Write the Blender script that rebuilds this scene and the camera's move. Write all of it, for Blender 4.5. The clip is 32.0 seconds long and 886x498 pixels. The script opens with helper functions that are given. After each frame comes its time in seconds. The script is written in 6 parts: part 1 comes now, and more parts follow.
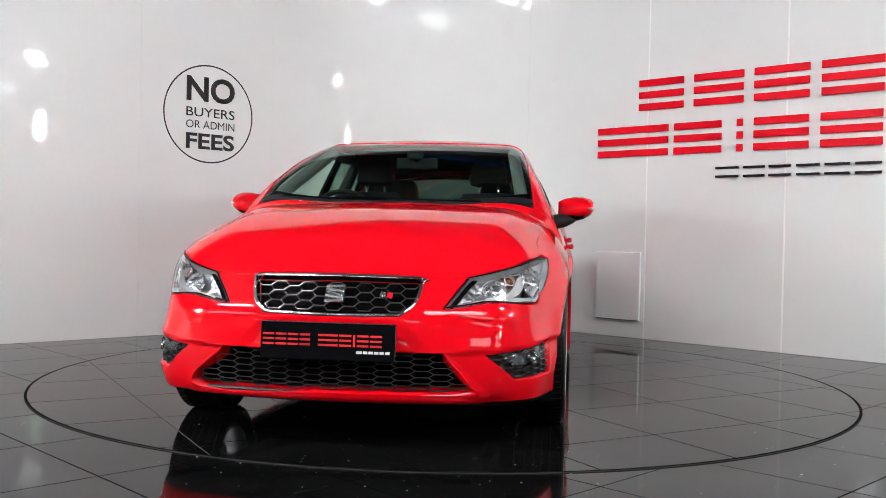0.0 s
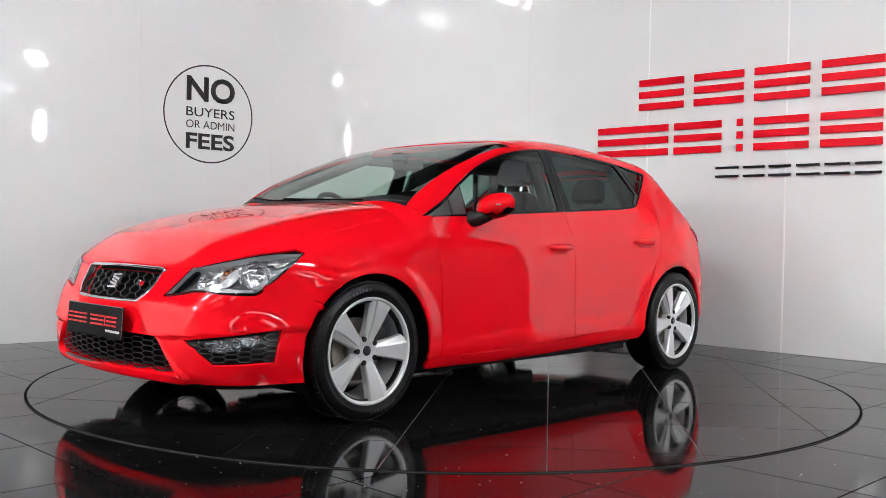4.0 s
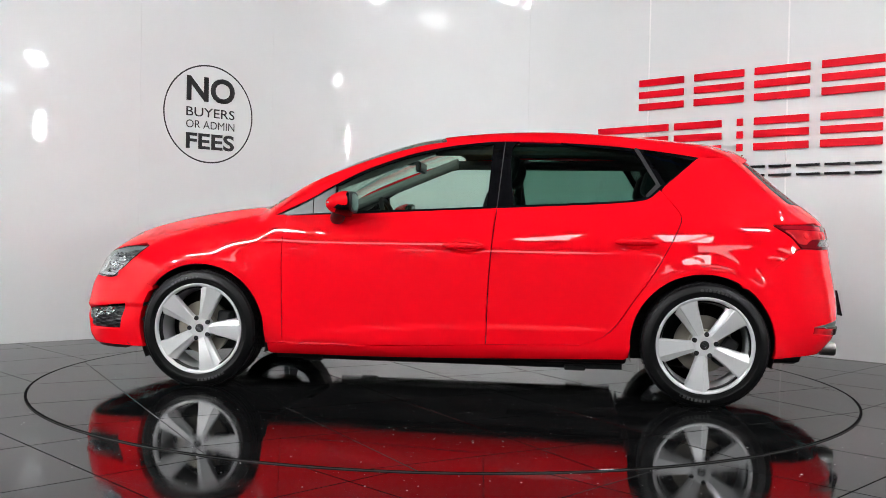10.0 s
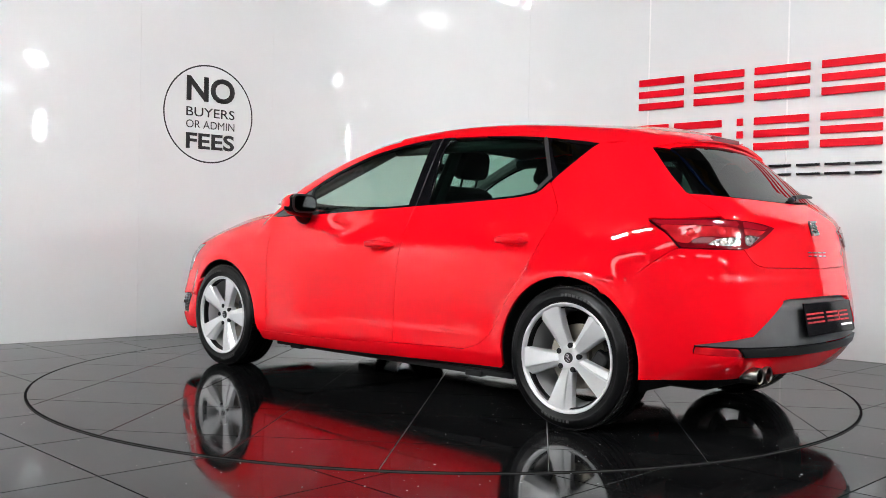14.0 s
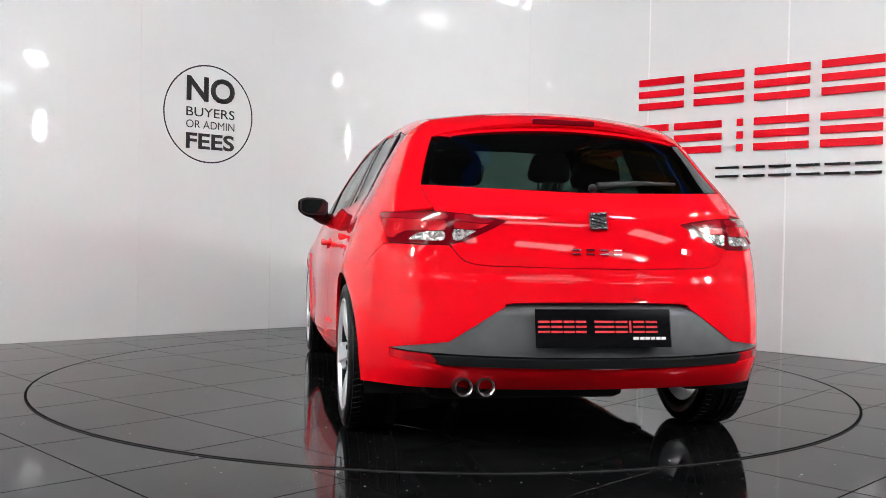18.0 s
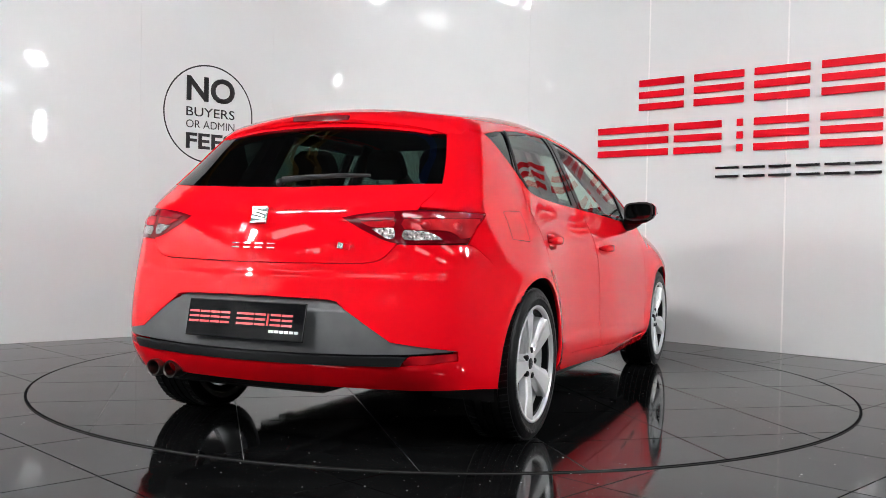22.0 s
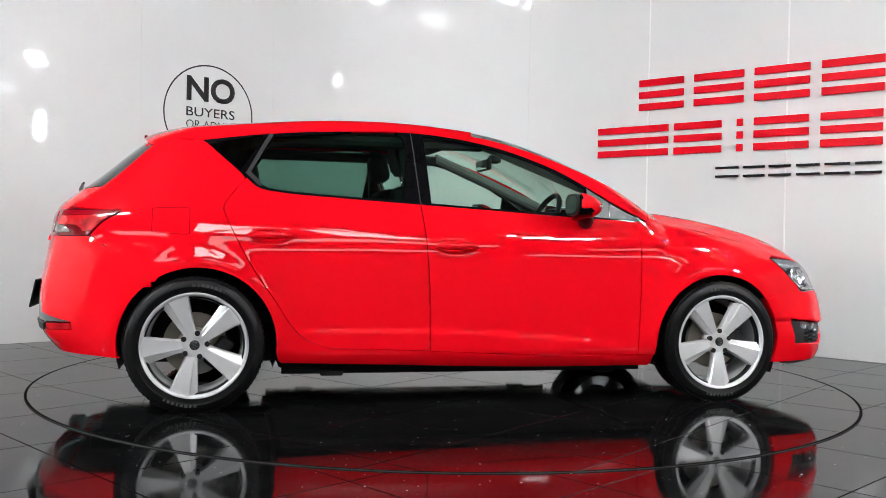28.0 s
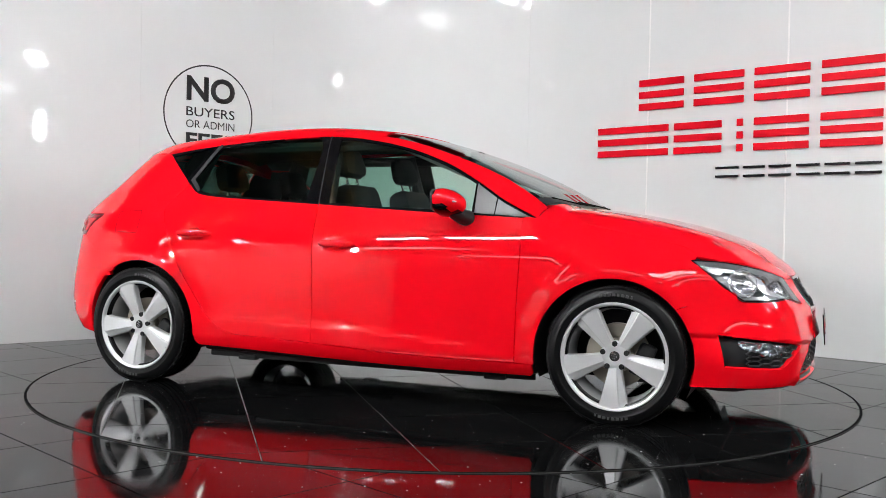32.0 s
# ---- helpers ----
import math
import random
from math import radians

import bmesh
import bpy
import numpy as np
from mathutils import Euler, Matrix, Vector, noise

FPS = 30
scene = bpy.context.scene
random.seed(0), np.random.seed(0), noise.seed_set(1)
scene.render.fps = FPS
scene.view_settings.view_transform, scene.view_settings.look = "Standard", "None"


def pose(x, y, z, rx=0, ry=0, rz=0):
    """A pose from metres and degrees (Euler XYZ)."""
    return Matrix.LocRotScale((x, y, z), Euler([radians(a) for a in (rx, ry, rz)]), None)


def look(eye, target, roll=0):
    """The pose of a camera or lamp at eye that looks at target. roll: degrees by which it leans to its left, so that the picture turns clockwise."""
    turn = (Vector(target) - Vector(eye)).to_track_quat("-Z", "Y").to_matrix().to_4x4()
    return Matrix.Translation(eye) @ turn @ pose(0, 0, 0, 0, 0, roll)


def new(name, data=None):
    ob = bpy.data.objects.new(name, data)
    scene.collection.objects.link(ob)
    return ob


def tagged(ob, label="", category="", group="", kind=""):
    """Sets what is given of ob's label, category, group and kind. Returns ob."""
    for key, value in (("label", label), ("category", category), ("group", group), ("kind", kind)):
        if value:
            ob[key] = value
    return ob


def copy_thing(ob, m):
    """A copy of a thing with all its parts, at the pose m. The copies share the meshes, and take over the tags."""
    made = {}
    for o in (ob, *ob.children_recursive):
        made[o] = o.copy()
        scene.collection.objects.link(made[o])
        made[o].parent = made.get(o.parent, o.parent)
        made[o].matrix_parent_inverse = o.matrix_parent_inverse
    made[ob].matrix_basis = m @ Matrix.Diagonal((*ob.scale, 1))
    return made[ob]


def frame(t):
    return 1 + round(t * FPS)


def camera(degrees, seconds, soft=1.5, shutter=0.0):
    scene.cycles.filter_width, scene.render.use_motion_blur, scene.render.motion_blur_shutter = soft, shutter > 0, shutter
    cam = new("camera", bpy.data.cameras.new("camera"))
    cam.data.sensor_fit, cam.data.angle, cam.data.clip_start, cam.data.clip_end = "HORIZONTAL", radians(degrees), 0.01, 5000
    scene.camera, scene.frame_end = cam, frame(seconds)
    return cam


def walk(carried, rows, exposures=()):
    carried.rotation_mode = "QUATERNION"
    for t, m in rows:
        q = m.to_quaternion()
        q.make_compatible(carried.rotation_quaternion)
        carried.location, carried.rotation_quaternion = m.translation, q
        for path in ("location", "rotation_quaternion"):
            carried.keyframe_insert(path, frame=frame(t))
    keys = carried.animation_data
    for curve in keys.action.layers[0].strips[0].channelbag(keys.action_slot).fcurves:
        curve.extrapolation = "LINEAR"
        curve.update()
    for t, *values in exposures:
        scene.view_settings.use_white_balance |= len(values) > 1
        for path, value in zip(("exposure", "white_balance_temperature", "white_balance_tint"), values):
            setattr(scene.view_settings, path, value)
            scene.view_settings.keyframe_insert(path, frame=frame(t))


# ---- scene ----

# ------------------------------------------------------------------ camera
cam = camera(50.46, 32.0, 0.55)
EYE = (0.0, -5.569, 0.831)
YAW, PITCH, LEAN = radians(0.166), radians(-0.785), 1.147
AIM = (EYE[0] - math.sin(YAW) * math.cos(PITCH), EYE[1] + math.cos(YAW) * math.cos(PITCH), EYE[2] + math.sin(PITCH))
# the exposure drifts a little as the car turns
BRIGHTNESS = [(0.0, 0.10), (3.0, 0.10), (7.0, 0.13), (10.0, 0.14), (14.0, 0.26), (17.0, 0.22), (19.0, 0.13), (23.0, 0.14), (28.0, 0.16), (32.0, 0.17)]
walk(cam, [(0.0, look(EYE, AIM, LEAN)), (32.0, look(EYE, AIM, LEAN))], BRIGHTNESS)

# ------------------------------------------------------------------ light
world = bpy.data.worlds.new("showroom_air")
scene.world = world
world.use_nodes = True
world.node_tree.nodes["Background"].inputs[0].default_value = (0.8, 0.85, 0.9, 1)
world.node_tree.nodes["Background"].inputs[1].default_value = 0.05
TUBE_POWER = 52.0
ROOFLIGHT_POWER = 4.0
FLOOD_POWER = 1130.0
PANEL_POWER = 190.0
SOFTBOX_POWER = 13.0


# ------------------------------------------------------------------ materials
def material(name, colour, rough=0.5, metal=0.0, **more):
    m = bpy.data.materials.new(name)
    m.use_nodes = True
    b = m.node_tree.nodes["Principled BSDF"]
    b.inputs["Base Color"].default_value = (*colour, 1)
    b.inputs["Roughness"].default_value = rough
    b.inputs["Metallic"].default_value = metal
    for k, v in more.items():
        b.inputs[k.replace("_", " ")].default_value = v
    return m


def nodes_of(m):
    t = m.node_tree
    return t, t.nodes["Principled BSDF"]


def add_noise(m, scale, socket, low, high, detail=4.0, coords="Object", stretch=(1, 1, 1)):
    """Vary one number of the shader by noise between low and high."""
    t, b = nodes_of(m)
    tc, mp = t.nodes.new("ShaderNodeTexCoord"), t.nodes.new("ShaderNodeMapping")
    mp.inputs["Scale"].default_value = stretch
    n, r = t.nodes.new("ShaderNodeTexNoise"), t.nodes.new("ShaderNodeMapRange")
    n.inputs["Scale"].default_value, n.inputs["Detail"].default_value = scale, detail
    r.inputs["From Min"].default_value, r.inputs["From Max"].default_value = 0.3, 0.7
    r.inputs["To Min"].default_value, r.inputs["To Max"].default_value = low, high
    t.links.new(tc.outputs[coords], mp.inputs[0])
    t.links.new(mp.outputs[0], n.inputs["Vector"])
    t.links.new(n.outputs["Fac"], r.inputs["Value"])
    t.links.new(r.outputs[0], b.inputs[socket])
    return r


def add_bump(m, scale, strength, distance=0.002, detail=3.0, stretch=(1, 1, 1), socket="Normal"):
    t, b = nodes_of(m)
    tc, mp = t.nodes.new("ShaderNodeTexCoord"), t.nodes.new("ShaderNodeMapping")
    mp.inputs["Scale"].default_value = stretch
    n, u = t.nodes.new("ShaderNodeTexNoise"), t.nodes.new("ShaderNodeBump")
    n.inputs["Scale"].default_value, n.inputs["Detail"].default_value = scale, detail
    u.inputs["Strength"].default_value, u.inputs["Distance"].default_value = strength, distance
    t.links.new(tc.outputs["Object"], mp.inputs[0])
    t.links.new(mp.outputs[0], n.inputs["Vector"])
    t.links.new(n.outputs["Fac"], u.inputs["Height"])
    t.links.new(u.outputs[0], b.inputs[socket])


def add_tint(m, scale, dark, light, detail=4.0, coords="Object", stretch=(1, 1, 1)):
    """Mottle the base colour between two colours."""
    t, b = nodes_of(m)
    tc, mp = t.nodes.new("ShaderNodeTexCoord"), t.nodes.new("ShaderNodeMapping")
    mp.inputs["Scale"].default_value = stretch
    n, r = t.nodes.new("ShaderNodeTexNoise"), t.nodes.new("ShaderNodeValToRGB")
    n.inputs["Scale"].default_value, n.inputs["Detail"].default_value = scale, detail
    r.color_ramp.elements[0].position, r.color_ramp.elements[1].position = 0.3, 0.7
    r.color_ramp.elements[0].color, r.color_ramp.elements[1].color = (*dark, 1), (*light, 1)
    t.links.new(tc.outputs[coords], mp.inputs[0])
    t.links.new(mp.outputs[0], n.inputs["Vector"])
    t.links.new(n.outputs["Fac"], r.inputs[0])
    t.links.new(r.outputs[0], b.inputs["Base Color"])


def glass(name, tint, gloss=0.04):
    """A thin tinted pane: clear, with a gloss that grows towards grazing."""
    m = bpy.data.materials.new(name)
    m.use_nodes = True
    t = m.node_tree
    t.nodes.clear()
    out, mix = t.nodes.new("ShaderNodeOutputMaterial"), t.nodes.new("ShaderNodeMixShader")
    clear, shine, lw = t.nodes.new("ShaderNodeBsdfTransparent"), t.nodes.new("ShaderNodeBsdfGlossy"), t.nodes.new("ShaderNodeLayerWeight")
    power, fac = t.nodes.new("ShaderNodeMath"), t.nodes.new("ShaderNodeMapRange")
    power.operation = "POWER"
    power.inputs[1].default_value = 5.0
    fac.inputs["To Min"].default_value, fac.inputs["To Max"].default_value = gloss, 1.0
    clear.inputs[0].default_value = (*tint, 1)
    shine.inputs["Roughness"].default_value = 0.01
    lw.inputs[0].default_value = 0.5
    t.links.new(lw.outputs["Facing"], power.inputs[0])
    t.links.new(power.outputs[0], fac.inputs["Value"])
    t.links.new(fac.outputs[0], mix.inputs[0])
    t.links.new(clear.outputs[0], mix.inputs[1])
    t.links.new(shine.outputs[0], mix.inputs[2])
    t.links.new(mix.outputs[0], out.inputs[0])
    return m


def lamp_material(name, colour, strength):
    m = bpy.data.materials.new(name)
    m.use_nodes = True
    t, b = nodes_of(m)
    b.inputs["Base Color"].default_value = (*colour, 1)
    b.inputs["Emission Color"].default_value = (*colour, 1)
    b.inputs["Emission Strength"].default_value = strength
    return m


M_RED = material("red_paint", (0.79, 0.003, 0.010), 0.4, 0.0, Specular_IOR_Level=0.0, Coat_Weight=1.0, Coat_Roughness=0.028, Coat_IOR=1.5)
add_bump(M_RED, 5, 0.2, 0.002, 1.5, (1, 1, 1.6), "Coat Normal")
M_BLACK = material("black_plastic", (0.010, 0.010, 0.011), 0.45, Specular_IOR_Level=0.3)
add_bump(M_BLACK, 400, 0.15, 0.0005)
M_GLOSS_BLACK = material("gloss_black", (0.004, 0.004, 0.005), 0.06, Specular_IOR_Level=0.15)
M_GREY_PLASTIC = material("grey_plastic", (0.09, 0.092, 0.095), 0.5)
add_bump(M_GREY_PLASTIC, 500, 0.2, 0.0006)
add_tint(M_GREY_PLASTIC, 9, (0.075, 0.077, 0.08), (0.105, 0.107, 0.11))
M_CHROME = material("chrome", (0.75, 0.76, 0.78), 0.08, 1.0)
M_SATIN = material("satin_chrome", (0.6, 0.6, 0.62), 0.25, 1.0)
M_ALLOY = material("silver_alloy", (0.72, 0.72, 0.73), 0.28, 0.5, Coat_Weight=0.5, Coat_Roughness=0.08)
M_TYRE = material("tyre_rubber", (0.003, 0.003, 0.0033), 0.4, Specular_IOR_Level=0.22)
add_noise(M_TYRE, 60, "Roughness", 0.30, 0.46)
M_TYRE_MARK = material("tyre_mark", (0.03, 0.03, 0.03), 0.5)
M_DISC = material("brake_disc", (0.36, 0.33, 0.28), 0.42, 0.7)
M_RUST = material("hub_rust", (0.16, 0.10, 0.05), 0.7, 0.3)
M_INNER = material("cabin_plastic", (0.012, 0.012, 0.013), 0.6, Specular_IOR_Level=0.25)
M_FABRIC = material("seat_fabric", (0.011, 0.011, 0.012), 0.9, Specular_IOR_Level=0.2)
add_bump(M_FABRIC, 250, 0.4, 0.001)
M_LINING = material("roof_lining", (0.03, 0.03, 0.03), 0.9)
M_PILLAR = material("pillar_trim", (0.17, 0.17, 0.165), 0.8)
M_GLASS = glass("window_glass", (0.70, 0.84, 0.77), 0.06)
M_GLASS_DARK = glass("tinted_glass", (0.11, 0.155, 0.138), 0.055)
M_LENS = glass("clear_lens", (0.93, 0.94, 0.95))
M_LAMP_RED = material("red_reflector", (0.50, 0.006, 0.012), 0.25, 0.0, Specular_IOR_Level=0.1, Coat_Weight=0.6, Coat_Roughness=0.02)
add_tint(M_LAMP_RED, 14, (0.30, 0.003, 0.008), (0.62, 0.010, 0.016), 1.0)
M_SIGN_RED = material("sign_red", (0.74, 0.005, 0.018), 0.35, Specular_IOR_Level=0.06)
M_SIGN_BLACK = material("sign_black", (0.006, 0.006, 0.007), 0.4, Specular_IOR_Level=0.1)
M_VINYL = material("vinyl_black", (0.015, 0.015, 0.016), 0.5)
M_WALL = material("white_wall_panel", (0.74, 0.755, 0.755), 0.026, 0.0, Specular_IOR_Level=0.3)
add_tint(M_WALL, 1.3, (0.725, 0.741, 0.741), (0.755, 0.769, 0.769))
M_JOINT = material("panel_joint", (0.86, 0.86, 0.85), 0.35)
M_TILE = material("black_polished_tile", (0.0055, 0.0057, 0.006), 0.06, IOR=1.24)
add_noise(M_TILE, 3.5, "Roughness", 0.015, 0.12, 8.0)
add_bump(M_TILE, 9, 0.085, 0.0012, 3.5)
add_tint(M_TILE, 3.5, (0.0022, 0.0023, 0.0025), (0.0075, 0.0075, 0.0077), 8.0)
M_GROUT = material("tile_grout", (0.40, 0.40, 0.39), 0.7)
M_DEEP_BLACK = material("deep_black", (0.002, 0.002, 0.002), 0.8, Specular_IOR_Level=0.03)
M_EDGING = material("edging_metal", (0.03, 0.03, 0.03), 0.6, 0.0, Specular_IOR_Level=0.1)
M_STEEL_YELLOW = material("yellow_steel", (0.15, 0.085, 0.006), 0.5)
M_STEEL_BLUE = material("blue_steel", (0.02, 0.10, 0.35), 0.5)
M_HALL = material("hall_wall", (0.11, 0.11, 0.115), 0.8)
M_PARTITION = material("white_partition", (0.8, 0.8, 0.79), 0.5)
add_bump(M_PARTITION, 60, 0.1)
M_PARTITION_DARK = material("grey_partition", (0.06, 0.06, 0.062), 0.6)
add_bump(M_PARTITION_DARK, 60, 0.1)
M_DUST = material("pale_dust", (0.6, 0.6, 0.6), 0.9)
M_CEIL = material("hall_ceiling", (0.08, 0.08, 0.085), 0.8)
M_TUBE = lamp_material("lamp_tube", (0.96, 0.985, 1.0), TUBE_POWER)
M_TUBE_BRIGHT = lamp_material("bright_lamp_tube", (0.96, 0.985, 1.0), TUBE_POWER * 4.0)
M_ROOFLIGHT = lamp_material("rooflight", (0.96, 0.985, 1.0), ROOFLIGHT_POWER)
M_FLOOD = lamp_material("flood_lens", (0.985, 0.99, 1.0), FLOOD_POWER * 1.0)
M_FLOOD_WIDE = lamp_material("wide_flood_lens", (0.985, 0.99, 1.0), FLOOD_POWER * 1.22)
M_PANEL = lamp_material("lamp_panel", (0.97, 0.99, 1.0), PANEL_POWER)
M_PANEL_SQUARE = lamp_material("square_lamp_panel", (0.97, 0.99, 1.0), PANEL_POWER * 2.0)
M_SOFTBOX = lamp_material("softbox_cloth", (0.97, 0.99, 1.0), SOFTBOX_POWER)
M_WHITE_METAL = material("white_metal", (0.7, 0.7, 0.7), 0.4)


# ------------------------------------------------------------------ mesh helpers
def part(name, bm, mat, parent=None, label=""):
    me = bpy.data.meshes.new(name)
    bm.to_mesh(me)
    bm.free()
    return part_of(name, me, mat, parent, label)


def part_of(name, me, mat, parent=None, label=""):
    ob = new(name, me)
    if mat and not me.materials:
        me.materials.append(mat)
    if parent:
        ob.parent = parent
    if label:
        ob["label"] = label
    return ob


def smooth(ob, angle=40):
    ob.data.shade_smooth()
    ob.data.set_sharp_from_angle(angle=radians(angle))
    return ob


def box(bm, c, s, m=None, bevel=0.0):
    v = bmesh.ops.create_cube(bm, size=1.0)["verts"]
    bmesh.ops.scale(bm, vec=s, verts=v)
    bmesh.ops.translate(bm, vec=c, verts=v)
    if bevel:
        es = list({e for q in v for e in q.link_edges})
        r = bmesh.ops.bevel(bm, geom=es, offset=bevel, segments=2, affect="EDGES", profile=0.5)
        v = list({q for f in r["faces"] for q in f.verts} | {q for q in v if q.is_valid})
    if m is not None:
        bmesh.ops.transform(bm, matrix=m, verts=v)
    return v


def rod(bm, a, b, r, seg=12, r2=None):
    a, b = Vector(a), Vector(b)
    v = bmesh.ops.create_cone(bm, cap_ends=True, segments=seg, radius1=r, radius2=r if r2 is None else r2, depth=(b - a).length)["verts"]
    q = (b - a).to_track_quat("Z", "Y").to_matrix().to_4x4()
    bmesh.ops.transform(bm, matrix=Matrix.Translation((a + b) / 2) @ q, verts=v)
    return v


def lathe(bm, profile, seg=64, closed=False):
    """Turn (radius, along) pairs about the y axis."""
    rings = []
    for k in range(seg):
        a = 2 * math.pi * k / seg
        rings.append([bm.verts.new((r * math.cos(a), h, r * math.sin(a))) for r, h in profile])
    n = len(profile)
    for k in range(seg):
        p, q = rings[k], rings[(k + 1) % seg]
        for i in range(n if closed else n - 1):
            j = (i + 1) % n
            bm.faces.new((p[i], q[i], q[j], p[j]))
    bmesh.ops.recalc_face_normals(bm, faces=bm.faces[:])


def empty(name, label, category, kind="", group=""):
    ob = new(name)
    ob.empty_display_size = 0.2
    return tagged(ob, label, category, group, kind)

# ------------------------------------------------------------------ the room
DISC_R = 2.265
TILE = 0.6
WALL_TOP = 3.5
W_L, U_L = Vector((-2.6026, 1.6216)), Vector((0.7442, 0.6679))
W_R, U_R = Vector((2.4946, 1.6126)), Vector((0.7368, -0.6761))
BEND_L, BEND_R = 1.626, -1.597


def clip_convex(poly, inside):
    """Cut a polygon by half planes given as (normal, distance)."""
    for n, d in inside:
        out = []
        for i, p in enumerate(poly):
            q = poly[(i + 1) % len(poly)]
            a, b = p.dot(n) - d, q.dot(n) - d
            if a <= 0:
                out.append(p)
            if a * b < 0:
                out.append(p + (q - p) * (a / (a - b)))
        poly = out
        if len(poly) < 3:
            return []
    return poly


def tile_mesh(poly, z, thick=0.012, bevel=0.0025):
    bm = bmesh.new()
    c = sum(poly, Vector((0, 0))) / len(poly)
    top, rim, low = [], [], []
    for p in poly:
        d = (c - p).normalized() * bevel
        top.append(bm.verts.new((p.x + d.x, p.y + d.y, z)))
        rim.append(bm.verts.new((p.x, p.y, z - bevel * 0.6)))
        low.append(bm.verts.new((p.x, p.y, z - thick)))
    bm.faces.new(top)
    n = len(poly)
    for i in range(n):
        j = (i + 1) % n
        bm.faces.new((rim[i], rim[j], top[j], top[i]))
        bm.faces.new((low[i], low[j], rim[j], rim[i]))
    bmesh.ops.recalc_face_normals(bm, faces=bm.faces[:])
    return bm


def tiles(parent, turn, off_a, off_b, reach, z, keep, half_planes=()):
    """Square tiles on a grid turned by turn degrees, as pieces of parent."""
    a = radians(turn)
    u, v = Vector((math.cos(a), math.sin(a))), Vector((-math.sin(a), math.cos(a)))
    g = 0.0014
    n = int(reach / TILE) + 2
    square = None
    for i in range(-n, n):
        for j in range(-n, n):
            x0, y0 = off_a + i * TILE, off_b + j * TILE
            corners = [u * (x0 + p) + v * (y0 + q) for p, q in ((g, g), (TILE - g, g), (TILE - g, TILE - g), (g, TILE - g))]
            if not keep(corners):
                continue
            poly = clip_convex(corners, half_planes) if half_planes else corners
            if len(poly) < 3:
                continue
            if len(poly) == 4 and all((p - q).length < 1e-6 for p, q in zip(poly, corners)):
                if square is None:
                    base = [Vector((p, q)) for p, q in ((g, g), (TILE - g, g), (TILE - g, TILE - g), (g, TILE - g))]
                    bm = tile_mesh(base, 0.0)
                    square = bpy.data.meshes.new("tile")
                    bm.to_mesh(square)
                    bm.free()
                    square.materials.append(M_TILE)
                ob = new("tile", square)
                ob.parent = parent
                o = u * x0 + v * y0
                ob.matrix_basis = pose(o.x, o.y, z, 0, 0, turn)
            else:
                c = sum(poly, Vector((0, 0))) / len(poly)
                if sum(abs((p - c).cross(q - c)) for p, q in zip(poly, poly[1:] + poly[:1])) < 0.004:
                    continue
                ob = part("tile", tile_mesh([p - c for p in poly], 0.0), M_TILE, parent)
                ob.matrix_basis = pose(c.x, c.y, z)


def ring_mesh(profile, seg=192):
    """Turn (radius, height) pairs about the z axis."""
    bm = bmesh.new()
    rings = []
    for k in range(seg):
        a = 2 * math.pi * k / seg
        rings.append([bm.verts.new((r * math.cos(a), r * math.sin(a), h)) for r, h in profile])
    for k in range(seg):
        p, q = rings[k], rings[(k + 1) % seg]
        for i in range(len(profile) - 1):
            bm.faces.new((p[i], q[i], q[i + 1], p[i + 1]))
    return bm


def build_floor():
    bm = bmesh.new()
    box(bm, (0, -10.5, -0.11), (36.2, 33.2, 0.2))
    floor = tagged(part("floor", bm, M_GROUT), "black polished tile floor with thin pale joints", "floor", kind="structure")
    tiles(floor, 45, -0.12, -0.28, 6.6, -0.004, lambda cs: any(c.length > DISC_R - 0.02 for c in cs)
          and any(abs(c.x) < 4.45 and -4.4 < c.y < 4.2 for c in cs))
    # one sheet of the same tile carries the floor on under the far hall
    bm = bmesh.new()
    lim = ((-18, -27, 18, -4.35), (-18, -4.35, -4.4, 6), (4.4, -4.35, 18, 6))
    for x0, y0, x1, y1 in lim:
        box(bm, ((x0 + x1) / 2, (y0 + y1) / 2, -0.0085), (x1 - x0, y1 - y0, 0.004))
    part("far_tiling", bm, M_TILE, floor)
    return floor


def build_disc():
    disc = empty("turntable", "round black tiled turntable flush with the floor", "turntable", "structure")
    bm = bmesh.new()
    bmesh.ops.create_circle(bm, cap_ends=True, segments=192, radius=DISC_R - 0.004)
    bmesh.ops.translate(bm, vec=(0, 0, -0.0035), verts=bm.verts[:])
    part("base", bm, M_GROUT, disc)
    part("rim", ring_mesh([(DISC_R - 0.004, -0.003), (DISC_R - 0.003, 0.0), (DISC_R - 0.0005, 0.0), (DISC_R, -0.0036)]), M_DEEP_BLACK, disc, "thin dark metal edge")
    planes = [(Vector((math.cos(2 * math.pi * k / 96), math.sin(2 * math.pi * k / 96))), DISC_R - 0.0045) for k in range(96)]
    tiles(disc, 37.5, 0.0, 0.02, DISC_R + 0.7, 0.0, lambda cs: any(c.length < DISC_R + 0.3 for c in cs), planes)
    return disc


def build_gap():
    gap = part("floor_gap", ring_mesh([(DISC_R - 0.004, -0.0036), (DISC_R + 0.0075, -0.0036), (DISC_R + 0.0078, 0.0)]), M_DEEP_BLACK)
    tagged(gap, "dark slot between turntable and floor", "gap", kind="structure")
    part("edging", ring_mesh([(DISC_R + 0.0078, 0.0), (DISC_R + 0.0086, 0.0), (DISC_R + 0.0092, -0.004)]), M_EDGING, gap, "thin grey metal edging")
    return gap


